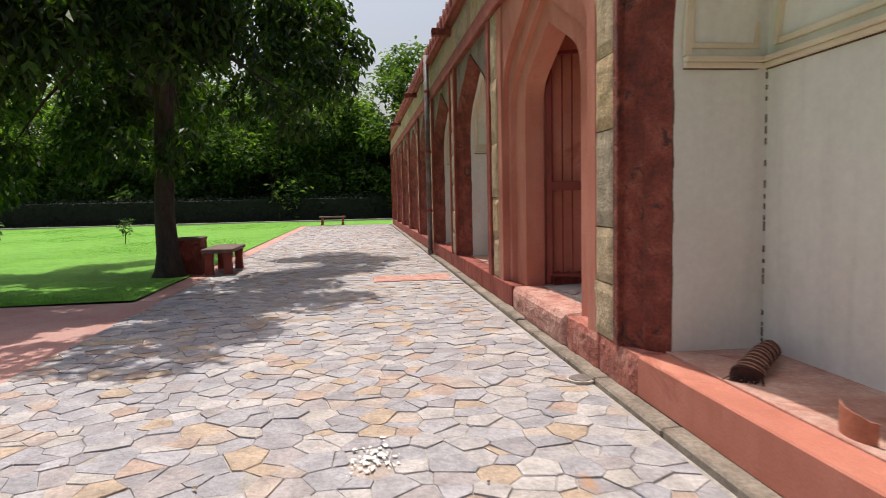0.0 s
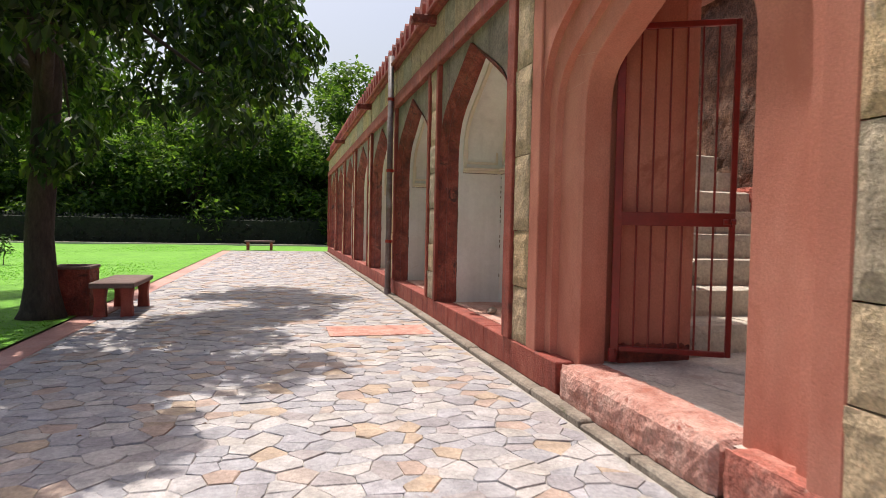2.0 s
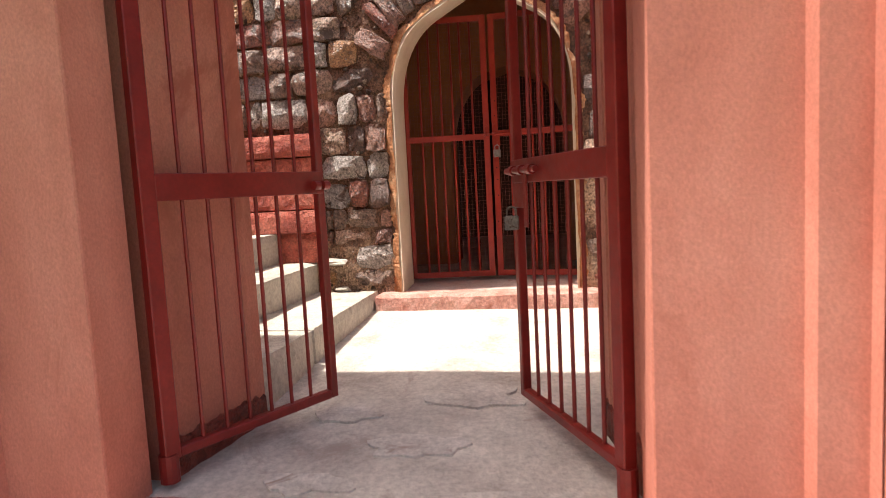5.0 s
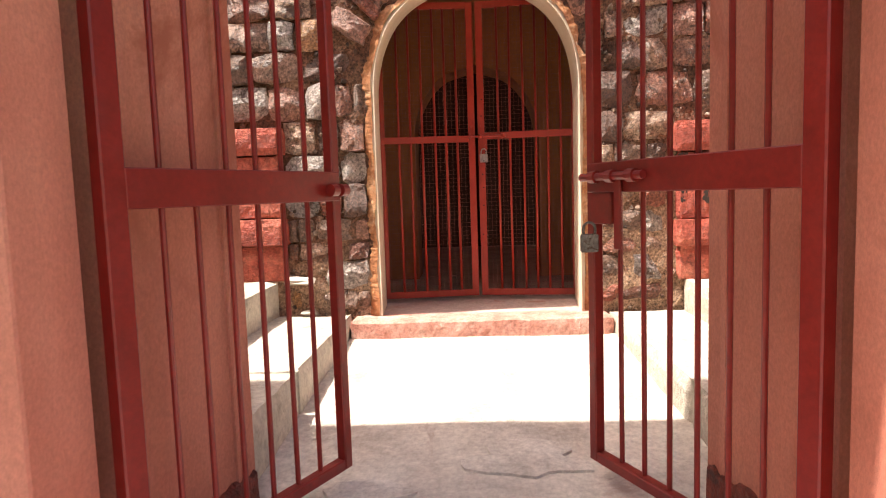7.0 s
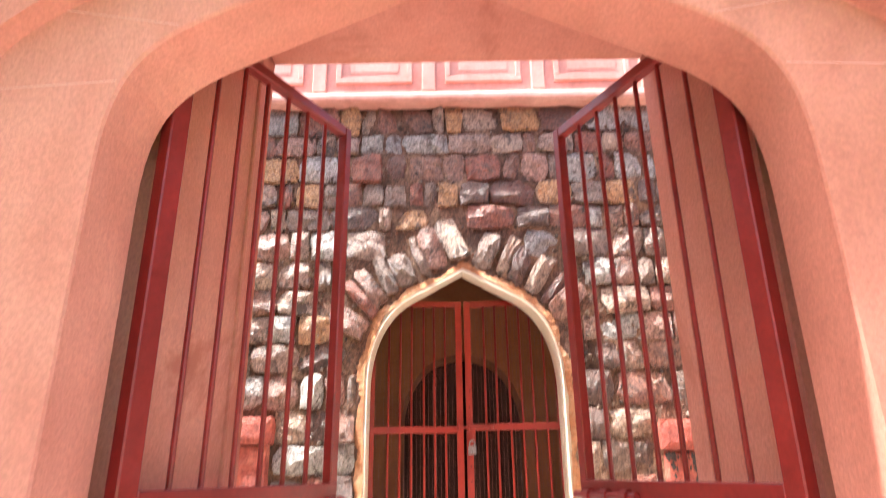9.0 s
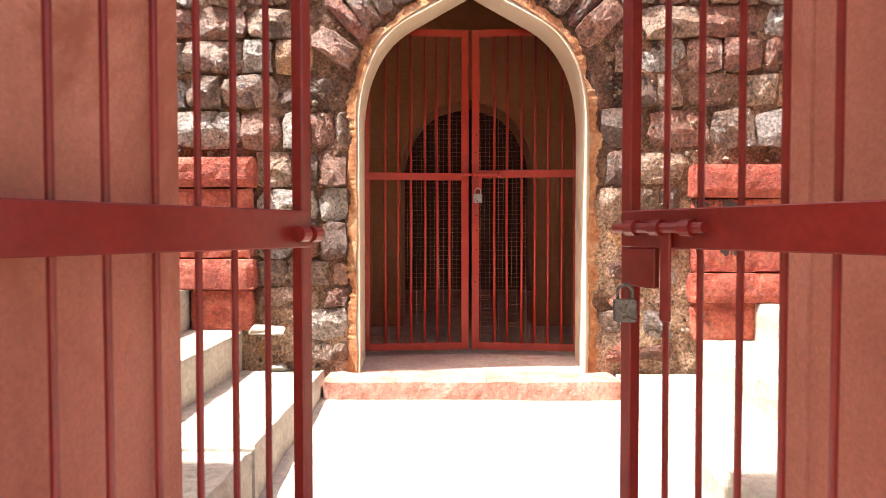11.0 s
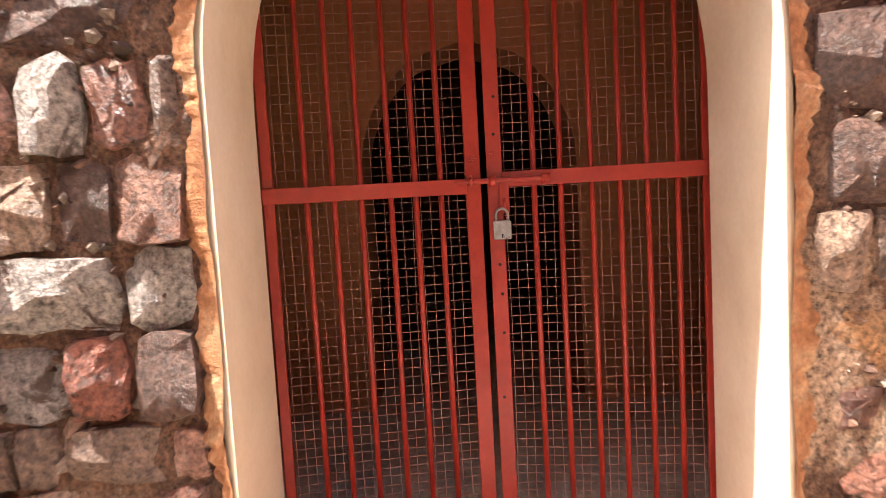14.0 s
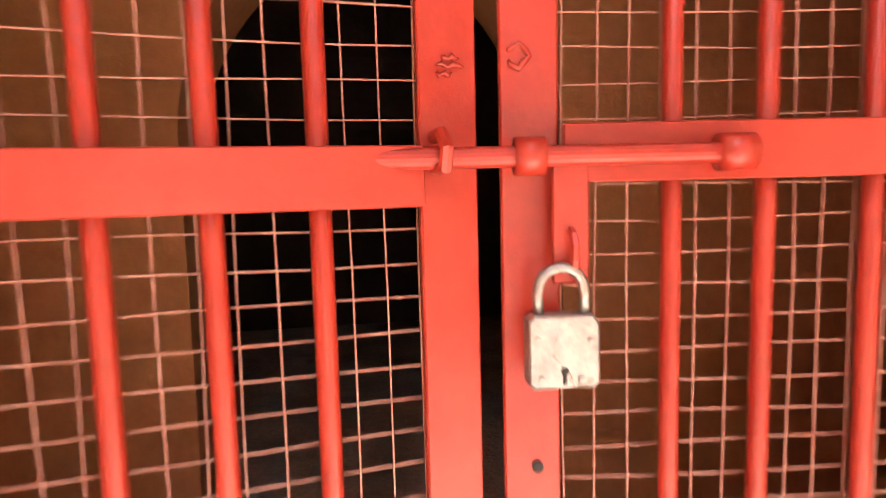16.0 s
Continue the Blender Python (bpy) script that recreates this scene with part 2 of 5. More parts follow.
M_RUG = mat("woven_rug", [(.035, .012, .009), (.09, .028, .018)], 30, 90, .3, .95, .6, 120)
M_RUGLIGHT = mat("rug_ochre_stripe", [(.3, .12, .07), (.44, .24, .15)], 30, 90, .3, .95, .6, 120)
M_CLAY = mat("terracotta", [(.33, .12, .07), (.42, .17, .1)], 5, 40, .15, .8, .3, 40)
M_KERB = mat("mossy_kerb_stone", [(.16, .13, .1), (.24, .2, .16), (.32, .28, .23)], 4, 40, .35, .9, .7, 30, stain=(.12, .11, .07), stain_scale=5, stain_at=.6)
M_TARSEAL = mat("pale_path", [(.4, .36, .31), (.5, .45, .39)], 1.5, 30, .15, .9, .3, 30)


# ---- mesh tools ----
class Geo:
    """Collects vertices and faces of one mesh."""

    def __init__(self):
        self.v, self.f = [], []

    def quad(self, a, b, c, d):
        n = len(self.v)
        self.v += [a, b, c, d]
        self.f.append((n, n + 1, n + 2, n + 3))

    def box(self, x0, x1, y0, y1, z0, z1, c=0.006, m=None, jit=0.0, rnd=random):
        """A box with chamfered edges."""
        lo, hi = (min(x0, x1), min(y0, y1), min(z0, z1)), (max(x0, x1), max(y0, y1), max(z0, z1))
        c = min(c, *[(hi[i] - lo[i]) * 0.3 for i in range(3)])
        idx = {}
        n = len(self.v)
        for sx in (0, 1):
            for sy in (0, 1):
                for sz in (0, 1):
                    s = (sx, sy, sz)
                    off = [rnd.uniform(-jit, jit) for _ in range(3)] if jit else (0, 0, 0)
                    for ax in range(3):
                        p = []
                        for k in range(3):
                            base = hi[k] if s[k] else lo[k]
                            if k != ax:
                                base += -c if s[k] else c
                            p.append(base + off[k])
                        idx[s, ax] = len(self.v)
                        self.v.append(tuple(m @ Vector(p)) if m else tuple(p))
        for ax in range(3):
            b, d = (ax + 1) % 3, (ax + 2) % 3
            for side in (0, 1):
                def corner(i, j):
                    s = [0, 0, 0]
                    s[ax], s[b], s[d] = side, i, j
                    return tuple(s)
                q = [idx[corner(0, 0), ax], idx[corner(1, 0), ax], idx[corner(1, 1), ax], idx[corner(0, 1), ax]]
                self.f.append(tuple(q if side else q[::-1]))
            for i in (0, 1):
                for j in (0, 1):
                    s0, s1 = [0, 0, 0], [0, 0, 0]
                    s0[ax], s1[ax] = 0, 1
                    s0[b] = s1[b] = i
                    s0[d] = s1[d] = j
                    s0, s1 = tuple(s0), tuple(s1)
                    q = [idx[s0, b], idx[s1, b], idx[s1, d], idx[s0, d]]
                    self.f.append(tuple(q if i == j else q[::-1]))
        for s in [(i, j, k) for i in (0, 1) for j in (0, 1) for k in (0, 1)]:
            q = [idx[s, 0], idx[s, 1], idx[s, 2]]
            self.f.append(tuple(q if sum(s) % 2 else q[::-1]))
        return self

    def rough(self, x0, x1, y0, y1, z0, z1, amp=.01, step=.05, seed=0.0, rnd_c=.02):
        """A worn block: a gridded box with softened corners and an uneven skin."""
        lo, hi = Vector((x0, y0, z0)), Vector((x1, y1, z1))
        mid_p = (lo + hi) / 2
        half = (hi - lo) / 2

        def skin(p):
            p = Vector(p)
            q = p - mid_p
            near = [half[k] - abs(q[k]) for k in range(3)]
            order = sorted(range(3), key=lambda k: near[k])
            d_ = near[order[1]]
            if d_ < rnd_c:
                k = order[0]
                q[k] -= math.copysign((rnd_c - d_) ** 2 / rnd_c * .6, q[k])
            s_ = p * 9 + Vector((seed, seed * 1.7, 0))
            f_ = noise.noise(s_) + .6 * noise.noise(s_ * 2.7)
            chip = max(0, noise.noise(p * 5 + Vector((0, seed, 3))) - .25) * 2.2 if d_ < rnd_c * 1.2 else 0
            k = order[0]
            q[k] += math.copysign(amp * (f_ - chip), q[k])
            return tuple(mid_p + q)

        for ax in range(3):
            b, d = (ax + 1) % 3, (ax + 2) % 3
            nb, nd = max(1, int((hi[b] - lo[b]) / step)), max(1, int((hi[d] - lo[d]) / step))
            for side in (0, 1):
                n = len(self.v)
                for i in range(nb + 1):
                    for j in range(nd + 1):
                        p = [0, 0, 0]
                        p[ax] = hi[ax] if side else lo[ax]
                        p[b], p[d] = lo[b] + (hi[b] - lo[b]) * i / nb, lo[d] + (hi[d] - lo[d]) * j / nd
                        self.v.append(skin(p))
                for i in range(nb):
                    for j in range(nd):
                        a = n + i * (nd + 1) + j
                        q = (a, a + nd + 1, a + nd + 2, a + 1)
                        self.f.append(q if side else q[::-1])
        return self

    def tube(self, pts, radii, n=8, caps=True):
        """A round tube along points."""
        pts = [Vector(p) for p in pts]
        if isinstance(radii, (int, float)):
            radii = [radii] * len(pts)
        base = len(self.v)
        for i, p in enumerate(pts):
            t = (pts[min(i + 1, len(pts) - 1)] - pts[max(i - 1, 0)]).normalized()
            u = t.orthogonal().normalized() if abs(t.z) > 0.95 or abs(t.z) < 0.05 else t.cross(Vector((0, 0, 1))).normalized()
            if i and u.dot(last) < 0:
                u = -u
            if i:
                u = (last - t * last.dot(t)).normalized()
            last = u
            w = t.cross(u)
            for k in range(n):
                a = 2 * math.pi * k / n
                self.v.append(tuple(p + (u * math.cos(a) + w * math.sin(a)) * radii[i]))
        for i in range(len(pts) - 1):
            for k in range(n):
                a, b = base + i * n + k, base + i * n + (k + 1) % n
                self.f.append((a, b, b + n, a + n))
        if caps:
            self.f.append(tuple(base + k for k in range(n))[::-1])
            self.f.append(tuple(base + (len(pts) - 1) * n + k for k in range(n)))
        return self

    def loft(self, a, b, flip=False):
        """Quads between two lines of as many points."""
        n = len(self.v)
        k = len(a)
        self.v += [tuple(p) for p in a] + [tuple(p) for p in b]
        for i in range(k - 1):
            q = (n + i, n + i + 1, n + k + i + 1, n + k + i)
            self.f.append(q[::-1] if flip else q)
        return self

    def make(self, name, material, parent=None, label="", smooth=False, kind=""):
        me = bpy.data.meshes.new(name)
        me.from_pydata(self.v, [], self.f)
        me.materials.append(material)
        if smooth:
            me.polygons.foreach_set("use_smooth", [True] * len(me.polygons))
        me.update()
        ob = new(name, me)
        if parent is not None:
            ob.parent = parent
        return tagged(ob, label=label, kind=kind)


def part(name, geo, material, parent, label="", smooth=False):
    return geo.make(name, material, parent, label, smooth)


def thing(name, label, category, group="", at=None):
    ob = tagged(new(name), label, category, group)
    if at is not None:
        ob.matrix_basis = at
    return ob


def setting(name, geo, material, parent=None, label="", smooth=False):
    return geo.make(name, material, parent, label, smooth, "structure")


def arch(yc, w, zs, za, n=10, z0=None, k=0.557, u1=0.6):
    """Half-width w, springing zs, apex za: the (y, z) line of a four-centred arch, from the high-y foot to the low-y one."""
    h = za - zs
    half = []
    r1 = 1 - k * u1
    for i in range(n + 1):
        t = i / n
        u = (1 - t) ** 3 + 3 * (1 - t) ** 2 * t + 3 * (1 - t) * t * t * min(1.0, u1 + 0.25) + t ** 3 * u1
        r = 3 * (1 - t) ** 2 * t * 0.42 + 3 * (1 - t) * t * t * (r1 - 0.25 * k) + t ** 3 * r1
        half.append((u, r))
    half += [(u1 * (1 - i / 4), r1 + (1 - r1) * i / 4) for i in range(1, 5)]
    line = [(yc + u * w, zs + r * h) for u, r in half]
    line += [(yc - u * w, zs + r * h) for u, r in half[-2::-1]]
    if z0 is not None:
        line = [(yc + w, z0)] + line + [(yc - w, z0)]
    return line


def at_x(line, x):
    return [(x, y, z) for y, z in line]


# ---- ground ----
rng = random.Random(7)
g = Geo()
g.quad((-400, -400, -.06), (400, -400, -.06), (400, 600, -.06), (-400, 600, -.06))
ground = setting("ground", g, M_SOIL)

g = Geo()
nx, ny = 30, 40
for i in range(nx):
    for j in range(ny):
        x0, x1 = -45 + i * (45 - 4.25) / nx, -45 + (i + 1) * (45 - 4.25) / nx
        y0, y1 = 8.4 + j * 28 / ny, 8.4 + (j + 1) * 28 / ny
        zz = [0.02 + 0.02 * math.sin(a * .7) * math.cos(b * .5) for a, b in ((x0, y0), (x1, y0), (x1, y1), (x0, y1))]
        g.quad((x0, y0, zz[0]), (x1, y0, zz[1]), (x1, y1, zz[2]), (x0, y1, zz[3]))
setting("lawn", g, M_GRASS)
g = Geo()
g.quad((-4.25, 30.3, .012), (30, 30.3, .012), (30, 36.4, .012), (-4.25, 36.4, .012))
setting("lawn_far", g, M_GRASS)
g = Geo()
g.box(-45, 30, 36.4, 37.4, -.05, .05, .01)
setting("path_far", g, M_TARSEAL)
g = Geo().box(-45, 30, 36.2, 36.4, -.05, .1, .01)
setting("kerb_far", g, M_TARSEAL)

# paving bed and the red borders
setting("pavement", Geo().box(-3.95, -.1, -6, 30.3, -.05, -.003, .003), M_MORTAR)
g = Geo()
g.box(-4.25, -3.95, 8.4, 30.3, -.05, .004, .008)
g.box(-30, -3.95, 4.4, 8.4, -.05, -.004, .004)
setting("pavement_red_border", g, M_REDPAVE)
setting("lawn_near", Geo().box(-45, -4.0, -12, 4.4, -.05, .0, .01), M_GRASS)
setting("pavement_red_patch", Geo().rough(-1.35, -.2, 9.3, 9.95, -.02, .013, .002, .08, 2.0, .02), M_STEPRED)
g = Geo()
y = -4.0
while y < 29.4:
    ln = rng.uniform(.5, .9)
    g.box(-.1, .02, y + .006, y + ln - .006, -.05, rng.uniform(.03, .05), .012, jit=.004, rnd=rng)
    y += ln
setting("kerb_drain", g, M_KERB)

# ---- facade ----
FX, ZP, ZB = .03, .27, 3.17      # front plane, plinth top, underside of the red band
YC = 5.77                        # the gate's middle
NICHES = [(-1.6, .9), (1.45, 3.96)] + [(7.7 + 3.0 * i, 10.15 + 3.0 * i) for i in range(7)]
YEND = 29.3

g = Geo()
y = 6.62
while y < YEND - .01:
    ln = min(rng.choice((1.1, 1.3, 1.6)), YEND - y)
    g.box(0, .5, y, y + ln - .004, .04, ZP, .008, jit=.002, rnd=rng)
    y += ln
g.box(.04, .9, 6.62, YEND, .0, ZP - .006, .002)
setting("plinth_left", g, M_RED)
g = Geo()
g.box(0, .5, -4, 3.72, .04, ZP, .008)
g.box(.04, .9, -4, 4.9, .0, ZP - .006, .002)
setting("plinth_right", g, M_SALMON)
# the older rough stretch of plinth beside the gate
rough_plinth = Geo()
for a, b in ((3.72, 4.28), (4.285, 4.93)):
    rough_plinth.rough(.0, .4, a, b, .0, .268, .012, .04, a)
setting("plinth_rough", rough_plinth, M_PLINTH)


def arch_front(geo, x, line, ztop):
    """The wall over an arch, from its line up to ztop."""
    geo.loft([(x, y, z) for y, z in line], [(x, y, ztop) for y, z in line], flip=True)


for i, (a, b) in enumerate(NICHES):
    c, w = (a + b) / 2, (b - a) / 2
    front = arch(c, w, 2.0, 3.1, 12)
    back = arch(c, w - .24, 1.92, 2.86, 12)
    sp = Geo()
    arch_front(sp, FX + .012, front, ZB)
    setting("wall_spandrel_%d" % (i + 1), sp, M_GREYPLASTER)
    jb = Geo()
    f2 = arch(c, w, 2.0, 3.1, 12, ZP)
    m2 = arch(c, w - .1, 1.97, 3.05, 12, ZP)
    m3 = arch(c, w - .13, 1.96, 3.03, 12, ZP)
    b2 = arch(c, w - .24, 1.92, 2.97, 12, ZP)
    jb.loft(at_x(f2, FX - .005), at_x(m2, .1), True).loft(at_x(m2, .1), at_x(m3, .1), True).loft(at_x(m3, .1), at_x(b2, .2), True)
    setting("trim_niche_jamb_%d" % (i + 1), jb, M_DARKRED)
    wi = Geo()
    bw = arch(c, w - .26, 1.92, 2.84, 12, ZP)
    wi.loft(at_x(b2, .2), at_x(b2, .23), True).loft(at_x(b2, .23), at_x(bw, .74), True)
    ln = arch(c, w - .26, 1.92, 2.84, 12)
    wi.loft([(.74, yy, zz) for yy, zz in ln], [(.74, yy, ZP) for yy, zz in ln], False)
    niche = setting("wall_niche_%d" % (i + 1), wi, M_WHITE)
    fl = Geo().box(.18, .76, a + .1, b - .1, ZP - .02, ZP + .012, .004)
    setting("floor_niche_%d" % (i + 1), fl, M_NICHEFLOOR)
    # a stepped ledge round the niche, framed panels above it, and the cracked joints of the plaster
    tb = Geo()
    yl, yr = c + (w - .26), c - (w - .26)
    for s in (-1, 1):
        ye = c + s * (w - .25)
        tb.box(.25, .73, ye, ye - s * .05, 1.875, 1.905, .005)
        tb.box(.25, .73, ye, ye - s * .032, 1.845, 1.875, .005)
    tb.box(.69, .745, yr, yl, 1.875, 1.905, .005)
    tb.box(.708, .745, yr, yl, 1.845, 1.875, .005)
    setting("trim_niche_ledge_%d" % (i + 1), tb, M_CREAM)
    fr = Geo()
    for s in (-1, 1):
        ye = c + s * (w - .25)
        for xa, xb, za, zb in ((.28, .31, 1.95, 2.3), (.66, .69, 1.95, 2.3), (.31, .66, 1.95, 1.98)):
            fr.box(xa, xb, ye + s * .01, ye - s * .02, za, zb, .004)
    r1, r2 = arch(c, w - .34, 1.95, 2.76, 12, 1.95), arch(c, w - .375, 1.95, 2.71, 12, 1.95)
    fr.loft(at_x(r1, .712), at_x(r2, .712), False).loft(at_x(r2, .712), at_x(r2, .742), False).loft(at_x(r1, .742), at_x(r1, .712), False)
    fr.box(.715, .745, yr + .12, yl - .12, 1.95, 1.985, .004)
    q1, q2 = arch(c, w - .245, 1.91, 2.955, 12, 1.91), arch(c, w - .275, 1.91, 2.92, 12, 1.91)
    fr.loft(at_x(q2, .25), at_x(q2, .29), True).loft(at_x(q1, .25), at_x(q2, .25), True).loft(at_x(q2, .29), at_x(q1, .29), True)
    setting("trim_niche_panel_%d" % (i + 1), fr, M_CREAM)
    ck = Geo()
    for s in (-1, 1):
        yk = c + s * (w - .262)
        k = 0
        while k < 26:
            za = ZP + .02 + k * .06
            wd = .0025 + .005 * max(0, noise.noise((za * 7, yk, 3)))
            zb = za + .06 * (1 if rng.random() < .8 else .6)
            if rng.random() < .6:
                ck.box(.734 - wd * .6, .741, yk - s * (.001 + wd), yk + s * .004, za, za + (zb - za) * rng.uniform(.3, 1), .001)
            wf = .004 + .012 * max(0, noise.noise((za * 5, yk, 9)))
            ye = c + s * (w - .239)
            ck.box(.199, .199 + wf, ye - s * (.002 + wf * .4), ye + s * .003, za, za + .06, .001)
            k += 1
        # the ledge's shadow as a dark strip along its underside, sides then back
        ck.box(.25, .73, c + s * (w - .25), c + s * (w - .258), 1.838, 1.845, .001)
    ck.box(.733, .742, yr, yl, 1.838, 1.845, .001)
    setting("trim_niche_crack_%d" % (i + 1), ck, M_CRACKSHADE)

# red strips beside the niches, posts' cores, and bands along the top
strips, old_strips = Geo(), Geo()
POSTS = [(-4.0, -1.6), (.9, 1.45), (3.96, 4.36), (7.2, 7.7)] + [(10.15 + 3 * i, 10.7 + 3 * i) for i in range(6)] + [(28.15, YEND)]
for a, b in POSTS:
    if a in (3.96, 7.2):
        s = (3.96, 4.03) if a == 3.96 else (7.53, 7.7)
        (old_strips if a == 3.96 else strips).box(-.015, .2, s[0], s[1], ZP, ZB, .008)
    else:
        for ya, yb in ((a, a + .09), (b - .09, b)):
            (old_strips if b < 4 else strips).box(-.015, .2, ya, yb, ZP, ZB, .008)
setting("trim_post_strips", strips, M_RED)
setting("trim_post_strips_worn", old_strips, M_DARKRED)
core = Geo()
for a, b in POSTS:
    core.box(.05, .78, a + .02, b - .02, ZP - .01, ZB, .004)
setting("wall_post_cores", core, M_GREYPLASTER)
setting("trim_band", Geo().box(-.03, .2, -4, YEND, ZB, 3.38, .015), M_RED)
setting("wall_frieze", Geo().box(.04, .3, -4, YEND, 3.38, 3.84, .004), M_GREYPLASTER)
g = Geo()
g.box(-.05, .25, -4, YEND + .02, 3.84, 3.95, .02)
g.box(-.1, .25, -4, YEND + .04, 3.87, 3.93, .015)
setting("trim_cornice", g, M_RED)
parapet = setting("wall_parapet", Geo().box(.0, .2, -4, YEND, 3.95, 4.06, .01), M_RED)
setting("roof", Geo().box(.2, 1.07, -4, YEND, 3.7, 3.92, .01), M_GREYPLASTER)
g = Geo()
g.box(.82, .915, -4, 4.7, 0, 3.7, .004)
g.box(.82, .915, 6.9, YEND, 0, 3.7, .004)
g.box(.822, .916, 4.7, 5.04, 0, 3.7, .004)
g.box(.822, .916, 6.44, 6.9, 0, 3.7, .004)
g.box(.82, .92, 5.05, 6.43, 2.8, 3.7, .004)
setting("wall_back", g, M_SALMON)
setting("wall_end", Geo().box(.05, .92, YEND - .12, YEND - .01, 0, 3.9, .004), M_GREYPLASTER)
setting("wall_end_near", Geo().box(.05, .92, -4, -3.9, 0, 3.9, .004), M_GREYPLASTER)

# ---- gate surround ----
UG = .65
big = arch(YC, 1.25, 2.0, 3.12, 12, ZP - .02, u1=UG)
lip = arch(YC, 1.14, 1.85, 2.87, 12, ZP - .02, u1=UG)
lip2 = arch(YC, 1.13, 1.85, 2.86, 12, ZP - .02, u1=UG)
small = arch(YC, .79, 1.97, 2.665, 12, ZP - .02, u1=UG)
g = Geo()
arch_front(g, FX, arch(YC, 1.25, 2.0, 3.12, 12, u1=UG), ZB)
for a, b in ((4.36, YC - 1.256), (YC + 1.256, 7.2)):
    g.box(FX - .02, .2, a, b, ZP - .03, ZB, .008)
g.loft(at_x(big, FX), at_x(big, .085), True).loft(at_x(big, .085), at_x(lip, .085), True)
g.loft(at_x(lip, .085), at_x(lip2, .135), True).loft(at_x(lip2, .135), at_x(small, .14), True)
setting("wall_gate_surround", g, M_SALMON)
g = Geo()
in2, in4 = (arch(YC, w_, 1.96, z_, 12, ZP - .02, u1=UG) for w_, z_ in ((.786, 2.658), (.78, 2.63)))
g.loft(at_x(small, .14), at_x(in2, .146), True).loft(at_x(in2, .146), at_x(in4, .33), True)
arch_front(g, .33, arch(YC, .78, 1.96, 2.635, 12, u1=UG), 2.9)
setting("wall_gate_reveal", g, M_SALMON)
# fine joints of the arch stones
jt = Geo()
for k in (0.16, 0.33, .67, .84):
    line_s, line_b = arch(YC, .793, 1.97, 2.67, 24, u1=UG), arch(YC, 1.13, 1.85, 2.86, 24, u1=UG)
    i = int(k * (len(line_s) - 1))
    (ya, za), (yb, zb) = line_s[i], line_b[i]
    d = Vector((0, yb - ya, zb - za)).normalized()
    n_ = Vector((0, -d.z, d.y)) * .0013
    p, q = Vector((.134, ya, za)), Vector((.134, yb, zb))
    jt.quad(tuple(p - n_), tuple(p + n_), tuple(q + n_), tuple(q - n_))
setting("trim_arch_joints", jt, M_PINK)
for nm, q in (("ceiling_passage", (.33, .83, 5.02, 6.46, 2.8, 3.05)),
              ("wall_rebate_1", (.32, .405, 4.4, 4.93, .0, 3.0)), ("wall_rebate_2", (.32, .405, 6.61, 7.1, .0, 3.0))):
    setting(nm, Geo().box(*q, .006), M_SALMON)

for nm, ys in (("wall_passage_1", (4.965, 5.05, 4.6)), ("wall_passage_2", (6.545, 6.43, 6.95))):
    g = Geo()
    ring = [(.41, ys[0]), (.92, ys[1]), (.92, ys[2]), (.41, ys[2])]
    for (xa, ya), (xb, yb) in zip(ring, ring[1:] + ring[:1]):
        g.quad((xa, ya, 0), (xb, yb, 0), (xb, yb, 3.0), (xa, ya, 3.0))
    setting(nm, g, M_SALMON)

for nm, (ya, yb), sg in (("trim_passage_foot_1", (4.965, 5.05), 1), ("trim_passage_foot_2", (6.545, 6.43), -1)):
    lo_, hi_, back_ = [], [], []
    for i in range(41):
        k = i / 40
        xx, yy = .42 + .49 * k, ya + (yb - ya) * (.02 + .96 * k)
        out = sg * (.012 + .008 * noise.noise((xx * 14, 2, sg)))
        zt = .4 + .035 * noise.noise((xx * 9, 5, sg)) + .02 * noise.noise((xx * 31, 7, sg))
        lo_.append((xx, yy + out * 1.4, .25))
        hi_.append((xx, yy + out, zt))
        back_.append((xx, yy - sg * .004, zt + .012))
    setting(nm, Geo().loft(lo_, hi_, sg < 0).loft(hi_, back_, sg < 0), M_DARKRED)
rk = random.Random(4)
for i, (cx, cy, r) in enumerate(((.34, 5.35, .2), (.7, 5.75, .17), (.42, 6.05, .14), (1.15, 5.55, .22), (.95, 6.1, .13))):
    fp_ = Geo()
    ring_, top_ = [], []
    for k in range(28):
        a = 2 * math.pi * k / 28
        q = r * (.75 + .4 * noise.noise((math.cos(a) * 1.6, math.sin(a) * 1.6, i * 3.0)) + rk.uniform(-.05, .05))
        x_, y_ = cx + q * math.cos(a) * .7, cy + q * math.sin(a) * 1.3
        zf = .25 + max(0, x_ - .12) * .064
        ring_.append((x_, y_, zf - .01))
        top_.append((x_, y_, zf + .0095))
    fp_.loft(ring_ + ring_[:1], top_ + top_[:1])
    n = len(fp_.v)
    fp_.v += top_
    fp_.f.append(tuple(range(n, n + 28)))
    setting("floor_cement_skin_%d" % (i + 1), fp_, M_SKIN)

# threshold of old red stone, and the worn floor that climbs to the door
sill = Geo()
sill.rough(-.012, .33, 4.98, 6.56, .0, .272, .014, .035, 5.0, .06)
setting("threshold", sill, M_STEPRED)
g = Geo()
NX, NY = 40, 34
for i in range(NX):
    for j in range(NY):
        def fp(ii, jj):
            xx, yy = .1 + ii * 2.57 / NX, 4.4 + jj * 2.6 / NY
            return (xx, yy, .25 + max(0, xx - .12) * .064 + .006 * noise.noise((xx * 2, yy * 2, 0)))
        g.quad(fp(i, j), fp(i + 1, j), fp(i + 1, j + 1), fp(i, j + 1))
setting("floor", g, M_FLOOR, smooth=True)
